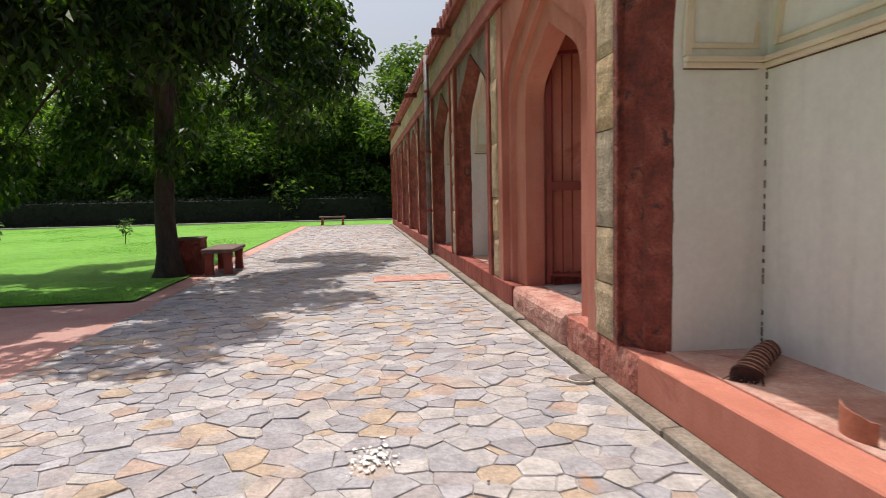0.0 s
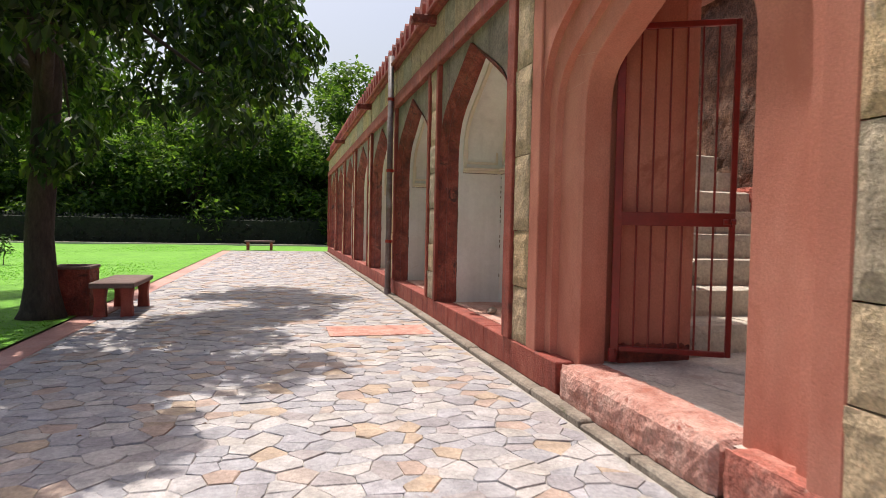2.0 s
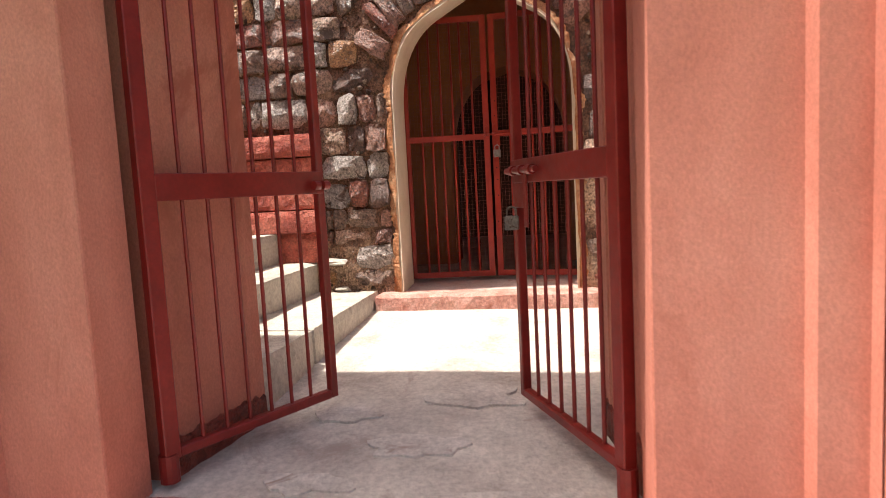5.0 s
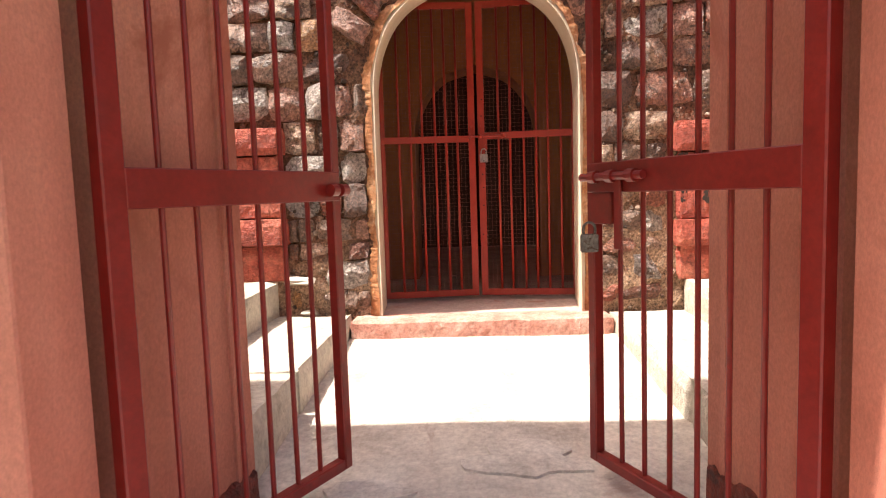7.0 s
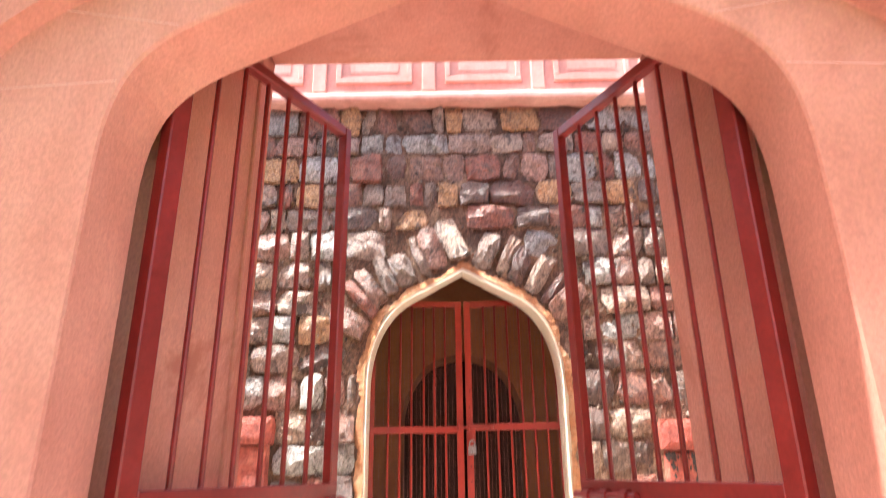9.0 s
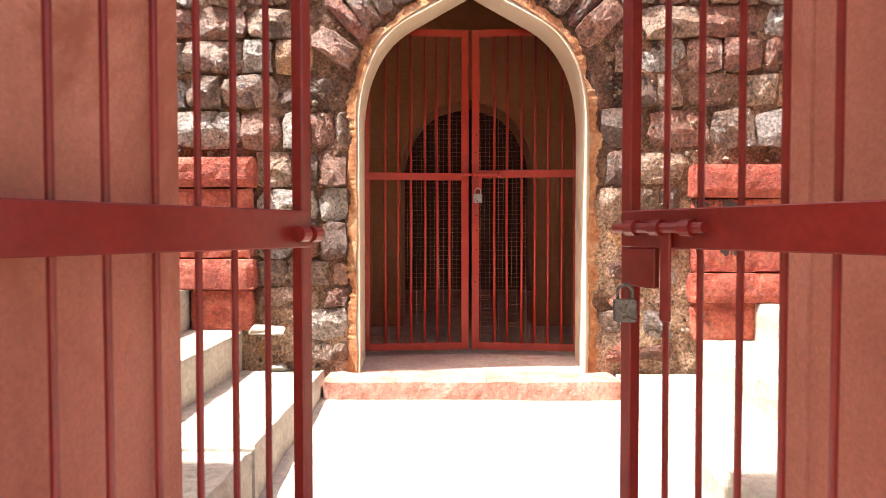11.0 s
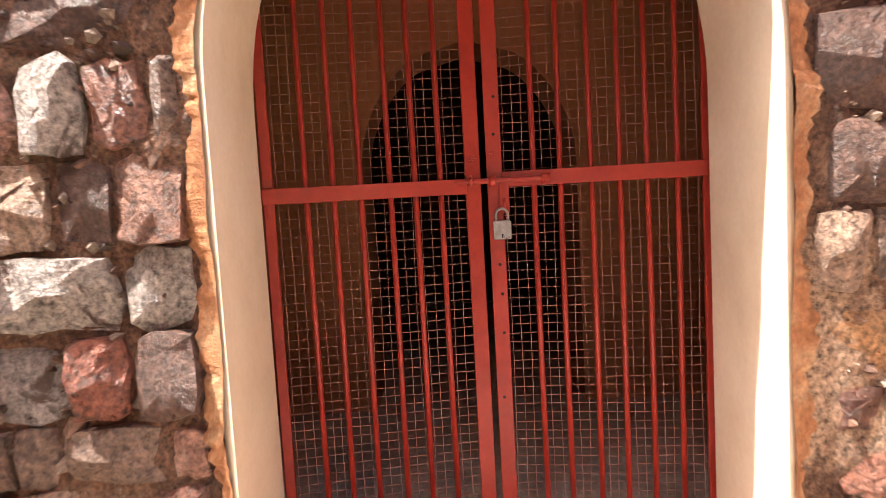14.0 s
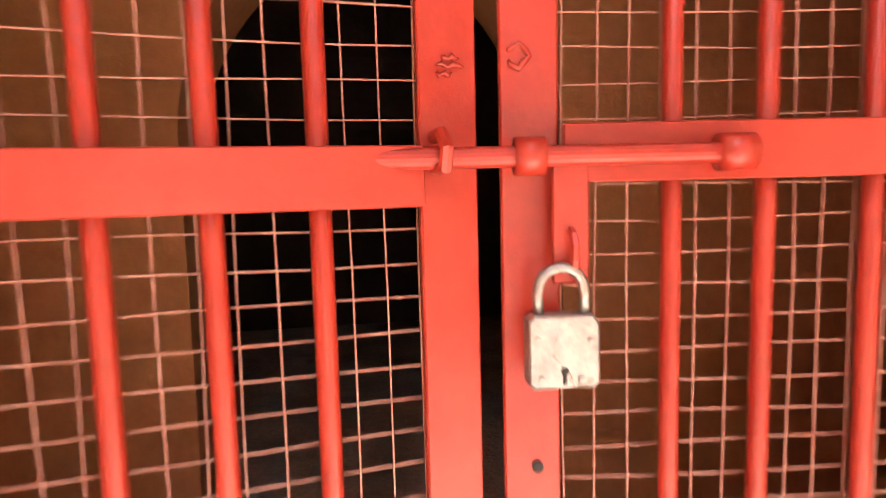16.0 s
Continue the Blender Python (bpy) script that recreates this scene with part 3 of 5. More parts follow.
setting("floor_court", Geo().box(.9, 2.8, 1.5, 10.5, -.05, .27, .01), M_FLOOR)

# ---- the rubble wall with the inner door ----
DX, DC, DW = 2.82, 5.69, .63
darch = dict(zs=1.82, za=2.6, n=12, k=.43, u1=.55)
setting("wall_court_side_1", Geo().box(.9, 3.3, 10.5, 10.7, 0, 4.2, .01), M_SALMON)
setting("wall_court_side_2", Geo().box(.9, 3.3, 1.3, 1.5, 0, 4.2, .01), M_SALMON)


def smear(y, z):
    """How far the mortar is spread over the stones: low beside the door, most on its low-y side."""
    f = max(0.0, min(1.0, (1.75 - z) * 1.6)) if y < DC else max(0.0, min(1.0, (1.02 - z) * 3))
    return f * max(0.0, min(1.0, .75 + .9 * noise.noise((y * 3, z * 3, 8))))


g = Geo()
wl = arch(DC, DW - .002, 1.82, 2.602, 12, k=.43, u1=.55)
arch_front(g, DX, wl, 3.8)
for a, b in ((1.4, DC - DW + .002), (DC + DW - .002, 10.6)):
    steps = 60
    for i in range(steps):
        for j in range(40):
            def wp(ii, jj):
                yy, zz = a + (b - a) * ii / steps, 3.8 * jj / 40
                edge = ii in (0, steps)
                return (DX + (0 if edge else .022 * noise.noise((yy * 5, zz * 5, 1)) + .012 * noise.noise((yy * 17, zz * 17, 4)) + .006 - .018 * smear(yy, zz)), yy, zz)
            g.quad(wp(i + 1, j), wp(i, j), wp(i, j + 1), wp(i + 1, j + 1))
rubble_wall = setting("wall_rubble", g, M_RMORTAR)
coat = rubble_wall.data.attributes.new("coat", 'FLOAT', 'POINT')
coat.data.foreach_set("value", [smear(v_[1], v_[2]) for v_ in g.v])
g = Geo()
g.box(2.7, 3.24, 1.4, 10.6, 3.79, 3.86, .02)
setting("trim_wall_ledge", g, M_PINK)
g = Geo()
g.box(2.84, 3.24, 1.4, 10.6, 3.86, 4.62, .01)
panel_wall = setting("wall_panelled_top", g, M_PINK)
for i in range(11):
    y0 = 1.9 + i * .8 + .005
    part("pilaster", Geo().box(2.815, 2.86, y0 - .05, y0 + .05, 3.945, 4.545, .006), M_PINK, panel_wall)
    fr = Geo()
    for ya, yb, za, zb in ((.12, .68, 4.02, 4.07), (.12, .68, 4.42, 4.47), (.12, .16, 4.07, 4.42), (.64, .68, 4.07, 4.42)):
        fr.box(2.82, 2.86, y0 + ya, y0 + yb, za, zb, .004)
    fr.box(2.836, 2.86, y0 + .22, y0 + .58, 4.12, 4.37, .003)
    part("panel_frame", fr, M_PINK, panel_wall)
part("top_band", Geo().box(2.81, 2.86, 1.4, 10.6, 4.55, 4.63, .01), M_PINK, panel_wall)
part("bottom_band", Geo().box(2.81, 2.86, 1.4, 10.6, 3.86, 3.94, .01), M_PINK, panel_wall)
# cream door surround and the soffit
o1, o2 = arch(DC, DW - .005, 1.82, 2.6, 12, .5, .43, .55), arch(DC, DW - .03, 1.82, 2.56, 12, .5, .43, .55)
g = Geo()
g.loft(at_x(o1, 2.805), at_x(o2, 2.79), True).loft(at_x(o1, 2.84), at_x(o1, 2.805), True)
g.loft(at_x(o2, 2.79), at_x(arch(DC, DW + .005, 1.83, 2.655, 12, .5, .43, .55), 3.25), True)
setting("trim_door_surround", g, M_CREAM)
# ragged brown plaster edge outside the surround
g = Geo()
e1, e2 = arch(DC, DW + .05, 1.82, 2.65, 30, .5, .43, .55), arch(DC, DW - .024, 1.82, 2.568, 30, .5, .43, .55)
sub1, sub2 = [], []
for (p, q), (r, s) in zip(zip(e1, e1[1:]), zip(e2, e2[1:])):
    m = max(1, int((Vector(q) - Vector(p)).length / .014))
    for t in range(m):
        k = t / m
        a_, b_ = Vector(p).lerp(Vector(q), k), Vector(r).lerp(Vector(s), k)
        a_ = a_.lerp(b_, .25 + .55 * noise.noise((a_.x * 6, a_.y * 6, 2)) + rng.uniform(-.12, .12))
        sub1.append((2.812, a_.x, a_.y))
        b_ = b_.lerp(a_, .16 + .24 * noise.noise((b_.x * 5, b_.y * 5, 6)))
        sub2.append((2.79, b_.x, b_.y))
g.loft(sub1, sub2, True)
M_EDGE = mat("chipped_ochre_plaster_edge", [(.22, .085, .036), (.42, .18, .075), (.56, .35, .2)], 9, 50, .35, .9, .8, 40)
setting("trim_plaster_edge", g, M_EDGE)

# red step, sill and dark room behind the inner gate
g = Geo()
g.rough(2.62, 2.86, 4.94, 6.46, .26, .508, .009, .035, 2.0)
setting("step_red", g, M_STEPRED)
setting("floor_sill", Geo().box(2.84, 3.5, 4.95, 6.45, .2, .5, .01), M_SILL)
g = Geo()
g.box(3.25, 3.27, 3.8, 5.02, 0, 3.3, .002)
g.box(3.25, 3.27, 6.36, 7.6, 0, 3.3, .002)
g.box(3.25, 3.27, 5.02, 6.36, 2.75, 3.3, .002)
g.box(3.27, 4.9, 7.3, 7.4, 0, 3.3, .004)
g.box(3.27, 4.9, 3.9, 4.0, 0, 3.3, .004)
ia = arch(5.67, .55, 1.75, 2.36, 12, k=.25, u1=.4)
arch_front(g, 4.7, ia, 3.3)
g.quad((4.7, 4.0, 0), (4.7, 5.12, 0), (4.7, 5.12, 3.3), (4.7, 4.0, 3.3))
g.quad((4.7, 6.22, 0), (4.7, 7.3, 0), (4.7, 7.3, 3.3), (4.7, 6.22, 3.3))
ia0 = arch(5.67, .55, 1.75, 2.36, 12, 0, .25, .4)
g.loft(at_x(ia0, 4.7), at_x(ia0, 5.1), True)
setting("wall_room", g, M_INNER)
# inner chamber walls, with their shade in the material colour
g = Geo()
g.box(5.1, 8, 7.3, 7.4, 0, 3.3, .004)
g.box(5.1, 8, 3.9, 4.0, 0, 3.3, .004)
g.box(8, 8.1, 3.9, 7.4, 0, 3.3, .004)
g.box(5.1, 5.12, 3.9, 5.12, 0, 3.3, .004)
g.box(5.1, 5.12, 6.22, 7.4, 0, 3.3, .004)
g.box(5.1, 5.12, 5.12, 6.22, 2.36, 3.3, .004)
setting("wall_room_inner", g, M_ROOMSHADE)
setting("ceiling", Geo().box(3.2, 8.1, 3.8, 7.5, 3.3, 3.5, .01), M_INNER)
setting("floor_room", Geo().box(3.5, 8.1, 3.8, 7.5, .2, .47, .01), M_FLOOR)
setting("wall_rubble_top_back", Geo().box(3.26, 3.34, 1.4, 10.6, 3.3, 4.6, .004), M_PINK)

# ---- stairs on both sides ----
def stair(name, sgn, ys, zs):
    """Stone steps that climb away from the door; ys and zs: each riser's place and its step's height."""
    st = tagged(new(name), kind="structure")
    for i, (yy, zz) in enumerate(zip(ys, zs)):
        nxt = ys[i + 1] + sgn * .06 if i + 1 < len(ys) else yy + sgn * .6
        xa = .95
        cuts = [xa] + sorted(rng.uniform(1.2, 2.6) for _ in range(1)) + [2.8]
        for a, b in zip(cuts, cuts[1:]):
            gg = Geo().rough(a + .003, b - .003, min(yy, nxt), max(yy, nxt), (zs[i - 1] - .08) if i else .2, zz, .007, .045, yy + a, .025)
            part("step", gg, M_STEP, st)
    gg = Geo().box(.95, 2.8, ys[-1] + sgn * .02, 10.5 if sgn > 0 else 1.5, .2, zs[-1] - .01, .01)
    part("landing", gg, M_STEP, st)
    return st


stair("stairs_1", 1, [6.47, 6.92, 7.2, 7.48, 7.76, 8.04, 8.32, 8.6], [.525, .74, .955, 1.17, 1.39, 1.6, 1.82, 2.03])
stair("stairs_2", -1, [4.93, 4.5, 4.21, 3.93, 3.65, 3.37, 3.09, 2.81], [.505, .69, .885, 1.09, 1.3, 1.5, 1.71, 1.92])


def dado(name, y0, y1, zs, notch):
    """A block of carved red stone courses on the wall beside the stair."""
    d = thing(name, "weathered red sandstone dado of stacked courses beside the steps", "stone block", "dado blocks")
    a, b = min(y0, y1), max(y0, y1)
    z0, z1, z2, z3, z4 = zs
    s = 1 if y1 > y0 else -1
    part("base_course", Geo().rough(2.755, 2.85, min(y0 + s * .02, y0 + s * notch), max(y0 + s * .02, y0 + s * notch), z0, z1 - .004, .008, .035, y0, .018), M_ROUGHRED, d)
    part("lower_band", Geo().rough(2.73, 2.85, min(a, b), max(a, b), z1, z2 - .004, .008, .035, y0, .018), M_ROUGHRED, d)
    part("panel", Geo().rough(2.76, 2.85, min(y0 + s * .02, y1), max(y0 + s * .02, y1), z2, z3 - .004, .008, .035, y0, .018), M_ROUGHRED, d)
    part("cap", Geo().rough(2.735, 2.85, min(a, b), max(a, b), z3, z4, .008, .035, y0, .018), M_ROUGHRED, d)
    return d


dado("stone_dado", 6.84, 8.4, (.742, .955, 1.12, 1.5, 1.655), .34)
dado("stone_dado", 4.55, 3.1, (.692, .89, 1.045, 1.44, 1.61), .34)

rs_ = random.Random(9)
sm = Geo()
for _ in range(150):
    col = rs_.choice((4.5, 4.37, 4.37, 4.32))
    top = rs_.random() < .3
    y_, z_ = (rs_.uniform(4.3, 4.53), rs_.gauss(1.4, .015)) if top else (rs_.gauss(col, .012), rs_.uniform(1.14, 1.42))
    r_ = rs_.uniform(.004, .013)
    n = len(sm.v)
    for k in range(6):
        a_ = k * math.pi / 3
        q_ = r_ * rs_.uniform(.4, 1.2)
        sm.v.append((2.7535 - .0012 * rs_.random(), y_ + q_ * math.cos(a_), z_ + 1.8 * q_ * math.sin(a_)))
    sm.f.append(tuple(range(n, n + 6))[::-1])
smudge = tagged(sm.make("soot_smudge", mat("black_soot_smudge", [(.03, .02, .017), (.07, .045, .038)], 20, 60, .3, .95, .3, 60)), "black soot smudges on the red stone dado", "stain", kind="stuff")


# ---- iron gates ----
def leaf_outer(name, length, s, at, label):
    """A barred gate leaf; local X runs from the hinge to the free edge, s: the side that faces the entrance."""
    lf = thing(name, label, "gate", "outer gate leaves", at)
    z0, z1 = .365, 2.575
    hs = part("hinge_stile", Geo().box(0, .055, -.022, .022, z0, z1, .004), M_IRON_OLD, lf)
    part("free_stile", Geo().box(length - .035, length, -.018, .018, z0, z1, .004), M_IRON_OLD, lf)
    part("top_rail", Geo().box(.055, length - .035, -.018, .018, z1 - .04, z1, .004), M_IRON_OLD, lf)
    part("bottom_rail", Geo().box(.055, length - .035, -.018, .018, z0, z0 + .035, .004), M_IRON_OLD, lf)
    part("lock_rail", Geo().box(.05, length - .01, s * .006, s * .024, 1.225, 1.315, .003), M_IRON_OLD, lf)
    n = 6
    for i in range(n):
        x = .055 + (length - .09) * (i + 1) / (n + 1)
        part("bar", Geo().tube([(x, -.004 * s, z0 + .03), (x + rng.uniform(-.003, .003), -.004 * s, 1.4), (x, -.004 * s, z1 - .035)], .0075, 8), M_IRON_OLD, lf)
    part("pivot", Geo().tube([(.02, 0, .29), (.02, 0, z0 + .02)], .032, 12), M_IRON_OLD, hs)
    part("pivot_top", Geo().tube([(.02, 0, z1 - .03), (.02, 0, z1 + .05)], .028, 12), M_IRON_OLD, hs)
    return lf


ang = math.degrees(math.atan2(6.16 - 6.515, 1.03 - .35))
left_leaf = leaf_outer("gate_leaf", .767, -1, pose(.35, 6.515, 0, 0, 0, ang), "open red painted iron barred gate leaf with bolt keepers")
for x in (.69, .735):
    part("bolt_keeper", Geo().tube([(x, -.042, 1.258), (x + .028, -.042, 1.258)], .019, 12), M_IRON_OLD, left_leaf)
ang = math.degrees(math.atan2(5.36 - 5.018, 1.065 - .36))
right_leaf = leaf_outer("gate_leaf", .783, 1, pose(.36, 5.018, 0, 0, 0, ang), "open red painted iron barred gate leaf with sliding bolt")
rbolt = part("bolt", Geo().tube([(.50, .042, 1.272), (.775, .042, 1.272)], .012, 10), M_IRON_OLD, right_leaf)
for x in (.53, .62, .7):
    part("bolt_guide", Geo().tube([(x, .042, 1.272), (x + .03, .042, 1.272)], .019, 10), M_IRON_OLD, rbolt)
part("hasp", Geo().box(.60, .63, .03, .038, 1.06, 1.27, .003), M_IRON_OLD, right_leaf)
part("lock_plate", Geo().box(.66, .75, .006, .024, 1.13, 1.225, .003), M_IRON_OLD, right_leaf)


def padlock(at, label, steel):
    """A steel padlock; local X across, Z up, front towards -Y; the origin is the top of the body's middle."""
    p = thing("padlock", label, "padlock", "padlocks", at)
    body = Geo()
    out = [(-.027, -.004), (-.022, 0), (.022, 0), (.027, -.006), (.027, -.052), (.023, -.056), (-.023, -.056), (-.027, -.052)]
    for yy, k in ((-.011, .94), (-.009, 1.0), (.009, 1.0), (.011, .94)):
        body.v += [(x * k, yy, -.028 + (z + .028) * k) for x, z in out]
    for r in range(3):
        body.f += [(r * 8 + i, r * 8 + (i + 1) % 8, r * 8 + 8 + (i + 1) % 8, r * 8 + 8 + i) for i in range(8)]
    body.f += [tuple(range(8))[::-1], tuple(range(24, 32))]
    pb = part("body", body, steel, p)
    sh = [(-.017, 0, -.004), (-.018, 0, .014)] + [(-.018 * math.cos(a), 0, .016 + .019 * math.sin(a)) for a in [math.pi * i / 8 for i in range(1, 8)]] + [(.018, 0, .014), (.017, 0, -.004)]
    part("shackle", Geo().tube(sh, .0042, 8), steel, p, smooth=True)
    key = Geo().tube([(0, -.0105, -.042), (0, -.0122, -.042)], .0032, 10).box(-.0016, .0016, -.0122, -.0105, -.052, -.042, .0004)
    part("keyhole", key, M_DARKSLOT, pb, "black keyhole")
    for x, z in ((-.02, -.018), (.02, -.02), (-.017, -.048), (.013, -.049)):
        part("rivet", Geo().tube([(x, -.0105, z), (x, -.013, z)], .003, 8), steel, pb)
    return p


mr = pose(.36, 5.018, 0, 0, 0, ang)
padlock(mr @ pose(.735, .045, 1.1, 0, 0, 60), "old steel padlock hanging open from the red gate leaf", M_OLDSTEEL)


def leaf_inner(name, length, s, at, label):
    """A meshed and barred leaf of the inner door."""
    lf = thing(name, label, "gate", "inner gate leaves", at)
    z0, z1 = .53, 2.5
    part("hinge_stile", Geo().box(0, .03, -.005, .012, z0, z1, .002), M_IRON, lf)
    ms = part("meeting_stile", Geo().box(length - .046, length, -.006, .004, z0, z1, .0015), M_IRON, lf)
    part("top_rail", Geo().box(.03, length - .046, -.006, .004, z1 - .045, z1, .0015), M_IRON, lf)
    part("bottom_rail", Geo().box(.03, length - .046, -.006, .004, z0, z0 + .045, .0015), M_IRON, lf)
    part("middle_rail", Geo().box(.0, length - .046, -s * .018 - .003, -s * .018 + .003, (1.577 if s > 0 else 1.592), (1.622 if s > 0 else 1.637), .0012), M_IRON, lf)
    n = 6
    for i in range(n):
        x = .03 + (length - .076) * (i + 1) / (n + 1) + (.012 if s > 0 else -.012) + rng.uniform(-.004, .004)
        part("bar", Geo().tube([(x, 0, z0 + .04), (x + rng.uniform(-.004, .004), 0, 1.3), (x + rng.uniform(-.004, .004), 0, z1 - .04)], .0085, 8), M_IRON, lf, smooth=True)
    w = Geo()
    yy = s * .014
    x = .04
    while x < length - .03:
        ph, amp = rng.uniform(0, 6), rng.uniform(.001, .003)
        w.tube([(x + amp * math.sin(ph + k), yy + .0012 * math.sin(k * 3.1 + ph), z0 + .02 + (z1 - z0 - .04) * k / 14) for k in range(15)], .00095, 4, False)
        x += .0278
    z = z0 + .03
    while z < z1 - .03:
        ph, amp = rng.uniform(0, 6), rng.uniform(.001, .0025)
        w.tube([(.03 + (length - .06) * k / 6, yy - .0015, z + amp * math.sin(ph + k * 1.3)) for k in range(7)], .00095, 4, False)
        z += .0278
    part("wire_mesh", w, M_WIRE, lf, "square welded wire mesh")
    return lf, ms


aL = math.degrees(math.atan2(5.695 - 6.33, 3.36 - 3.285))
ml = pose(3.285, 6.33, 0, 0, 0, aL)
inner_l, stile_l = leaf_inner("barred_gate", math.hypot(.635, .075), 1, ml, "red painted iron barred door leaf with wire mesh")
aR = math.degrees(math.atan2(5.675 - 5.03, 3.36 - 3.285))
mR = pose(3.285, 5.03, 0, 0, 0, aR)
inner_r, stile_r = leaf_inner("barred_gate", math.hypot(.645, .075), -1, mR, "red painted iron barred door leaf with bolt and hasp")
LR = math.hypot(.645, .075)
# sliding bolt across the meeting stiles
ibolt = part("bolt", Geo().tube([(LR - .18, .034, 1.612), (LR + .1, .034, 1.612)], .008, 16), M_IRON, inner_r)
for x, ww in ((LR - .186, .026), (LR - .028, .022)):
    part("bolt_guide", Geo().tube([(x, .034, 1.612), (x + ww, .034, 1.612)], .0145, 12), M_IRON, ibolt, smooth=True)
ihasp = part("hasp", Geo().box(LR - .064, LR - .036, .022, .026, 1.515, 1.612, .002), M_IRON, inner_r)
ring = [(LR - .05, .026 + .012 * math.sin(a), 1.54 + .016 * math.cos(a)) for a in [2 * math.pi * i / 10 for i in range(10)]]
part("staple", Geo().tube(ring + ring[:1], .0035, 6, False), M_IRON, ihasp)
for z in (1.86, 1.75, 1.36, 1.27, 1.15, .95):
    part("bolt_hole", Geo().tube([(LR - .025 + .006 * math.sin(z * 9), .0035, z), (LR - .025 + .006 * math.sin(z * 9), .0068, z)], .0048, 10), M_DARKSLOT, stile_r, "dark drilled hole")
wp_ = [(LR - .014 + .0085 * math.cos(k * .7 + .4) * (1 + .2 * math.sin(k * 2.1)), .005, 1.69 + .0085 * math.sin(k * .7 + .4) * (1 + .25 * math.cos(k * 3.3))) for k in range(9)]
part("weld", Geo().tube(wp_, [.0012, .0022, .0016, .0026, .0018, .0032, .003, .0022, .001], 6), M_IRON, stile_r, smooth=True)
LL = math.hypot(.635, .075)
part("bolt_keeper", Geo().tube([(LL - .036, -.012, 1.605), (LL - .036, -.04, 1.605), (LL - .036, -.044, 1.618), (LL - .036, -.03, 1.63), (LL - .036, -.012, 1.628)], .005, 8), M_IRON, inner_l)
for k, (dz, ln_) in enumerate(((0, .022), (.0055, .014), (-.0065, .012))):
    wp_ = [(LL - .032 + .004 * (k % 2) + ln_ * q / 5, -.0075, 1.682 + dz + .0016 * math.sin(q * 2.3 + k)) for q in range(6)]
    part("weld", Geo().tube(wp_, [.0008, .0022, .0015, .0026, .0018, .0008], 6), M_IRON, stile_l, smooth=True)
padlock(mR @ pose(LR - .04, .034, 1.494, 0, 0, 180), "closed grey steel padlock hanging on the red barred door", M_STEEL)


# ---- things along the walk ----
def bench(at, label, ln=1.5):
    b = thing("stone_bench", label, "bench", "stone benches", at)
    part("seat", Geo().box(-.25, .25, -ln / 2, ln / 2, .36, .43, .012, jit=.003, rnd=rng), M_BENCHTOP, b, "dark worn stone slab seat")
    for yy in (-ln / 2 + .14, ln / 2 - .14):
        for xx in (-.15, .15):
            leg = Geo()
            prof = [(-.07, 0), (-.055, .2), (-.075, .36), (.075, .36), (.055, .2), (.07, 0)]
            a, c = [(xx + x, yy - .055, z) for x, z in prof], [(xx + x, yy + .055, z) for x, z in prof]
            leg.loft(a + a[:1], c + c[:1])
            n = len(leg.v)
            leg.v += a + c
            leg.f += [tuple(range(n, n + 6)), tuple(range(n + 6, n + 12))[::-1]]
            part("leg", leg, M_RED, b)
    return b


M_BENCHTOP = mat("worn_dark_bench_stone", [(.13, .08, .07), (.2, .13, .11)], 4, 30, .2, .8, .4, 30)
bench(pose(-3.84, 11.58, 0, 0, 0, 1), "low red sandstone bench with a dark slab seat beside the path", 1.3)
bench(pose(-2.8, 30.9, 0, 0, 0, 90), "low red sandstone bench at the far end of the paving", 1.25)

bn = thing("litter_bin", "square red sandstone litter bin beside the bench and tree", "bin")
g = Geo()
for a in ((-4.53, -4.49, 11.1, 11.52), (-4.15, -4.11, 11.1, 11.52)):
    g.box(a[0], a[1], a[2], a[3], 0, .58, .006)
for a in ((-4.49, -4.15, 11.1, 11.14), (-4.49, -4.15, 11.48, 11.52)):
    g.box(a[0], a[1], a[2], a[3], 0, .58, .006)
g.box(-4.49, -4.15, 11.14, 11.48, 0, .1, .004)
part("box", g, M_DARKRED, bn)
g = Geo()
for a in ((-4.545, -4.47, 11.085, 11.535), (-4.17, -4.097, 11.085, 11.535)):
    g.box(a[0], a[1], a[2], a[3], .58, .62, .006)
for a in ((-4.47, -4.17, 11.085, 11.16), (-4.47, -4.17, 11.46, 11.535)):
    g.box(a[0], a[1], a[2], a[3], .58, .62, .006)
part("rim", g, M_BENCHTOP, bn)

pp = thing("drain_pipe", "dull grey-brown rainwater pipe clamped upright on the facade", "pipe")
part("pipe", Geo().tube([(-.085, 13.22, .03), (-.085, 13.22, 4.05)], .05, 14), M_PIPE, pp, smooth=True)
part("mouth", Geo().tube([(-.085, 13.22, .02), (-.085, 13.22, .12)], .06, 14), M_PIPE, pp)
for z in (.9, 2.1, 3.3):
    part("clamp", Geo().tube([(-.085, 13.22, z), (-.085, 13.22, z + .05)], .058, 14).box(-.06, .03, 13.2, 13.24, z, z + .04, .003), M_IRON, pp)

for yy in (1.2, 10.42, 16.42, 22.42):
    s = thing("rain_spout", "dark red stone rain spout jutting from the cornice", "spout", "rain spouts")
    part("channel", Geo().box(-.3, .02, yy - .06, yy + .06, 3.72, 3.76, .006), M_DARKRED, s)
    for d in (-.06, .04):
        part("cheek", Geo().box(-.3, .02, yy + d, yy + d + .02, 3.76, 3.83, .005), M_DARKRED, s)

mh = thing("drain_cover", "small round steel drain cover set in the paving", "drain cover")
part("frame", Geo().tube([(-.155, 4.2, -.01), (-.155, 4.2, .016)], .095, 24), M_STEP, mh)
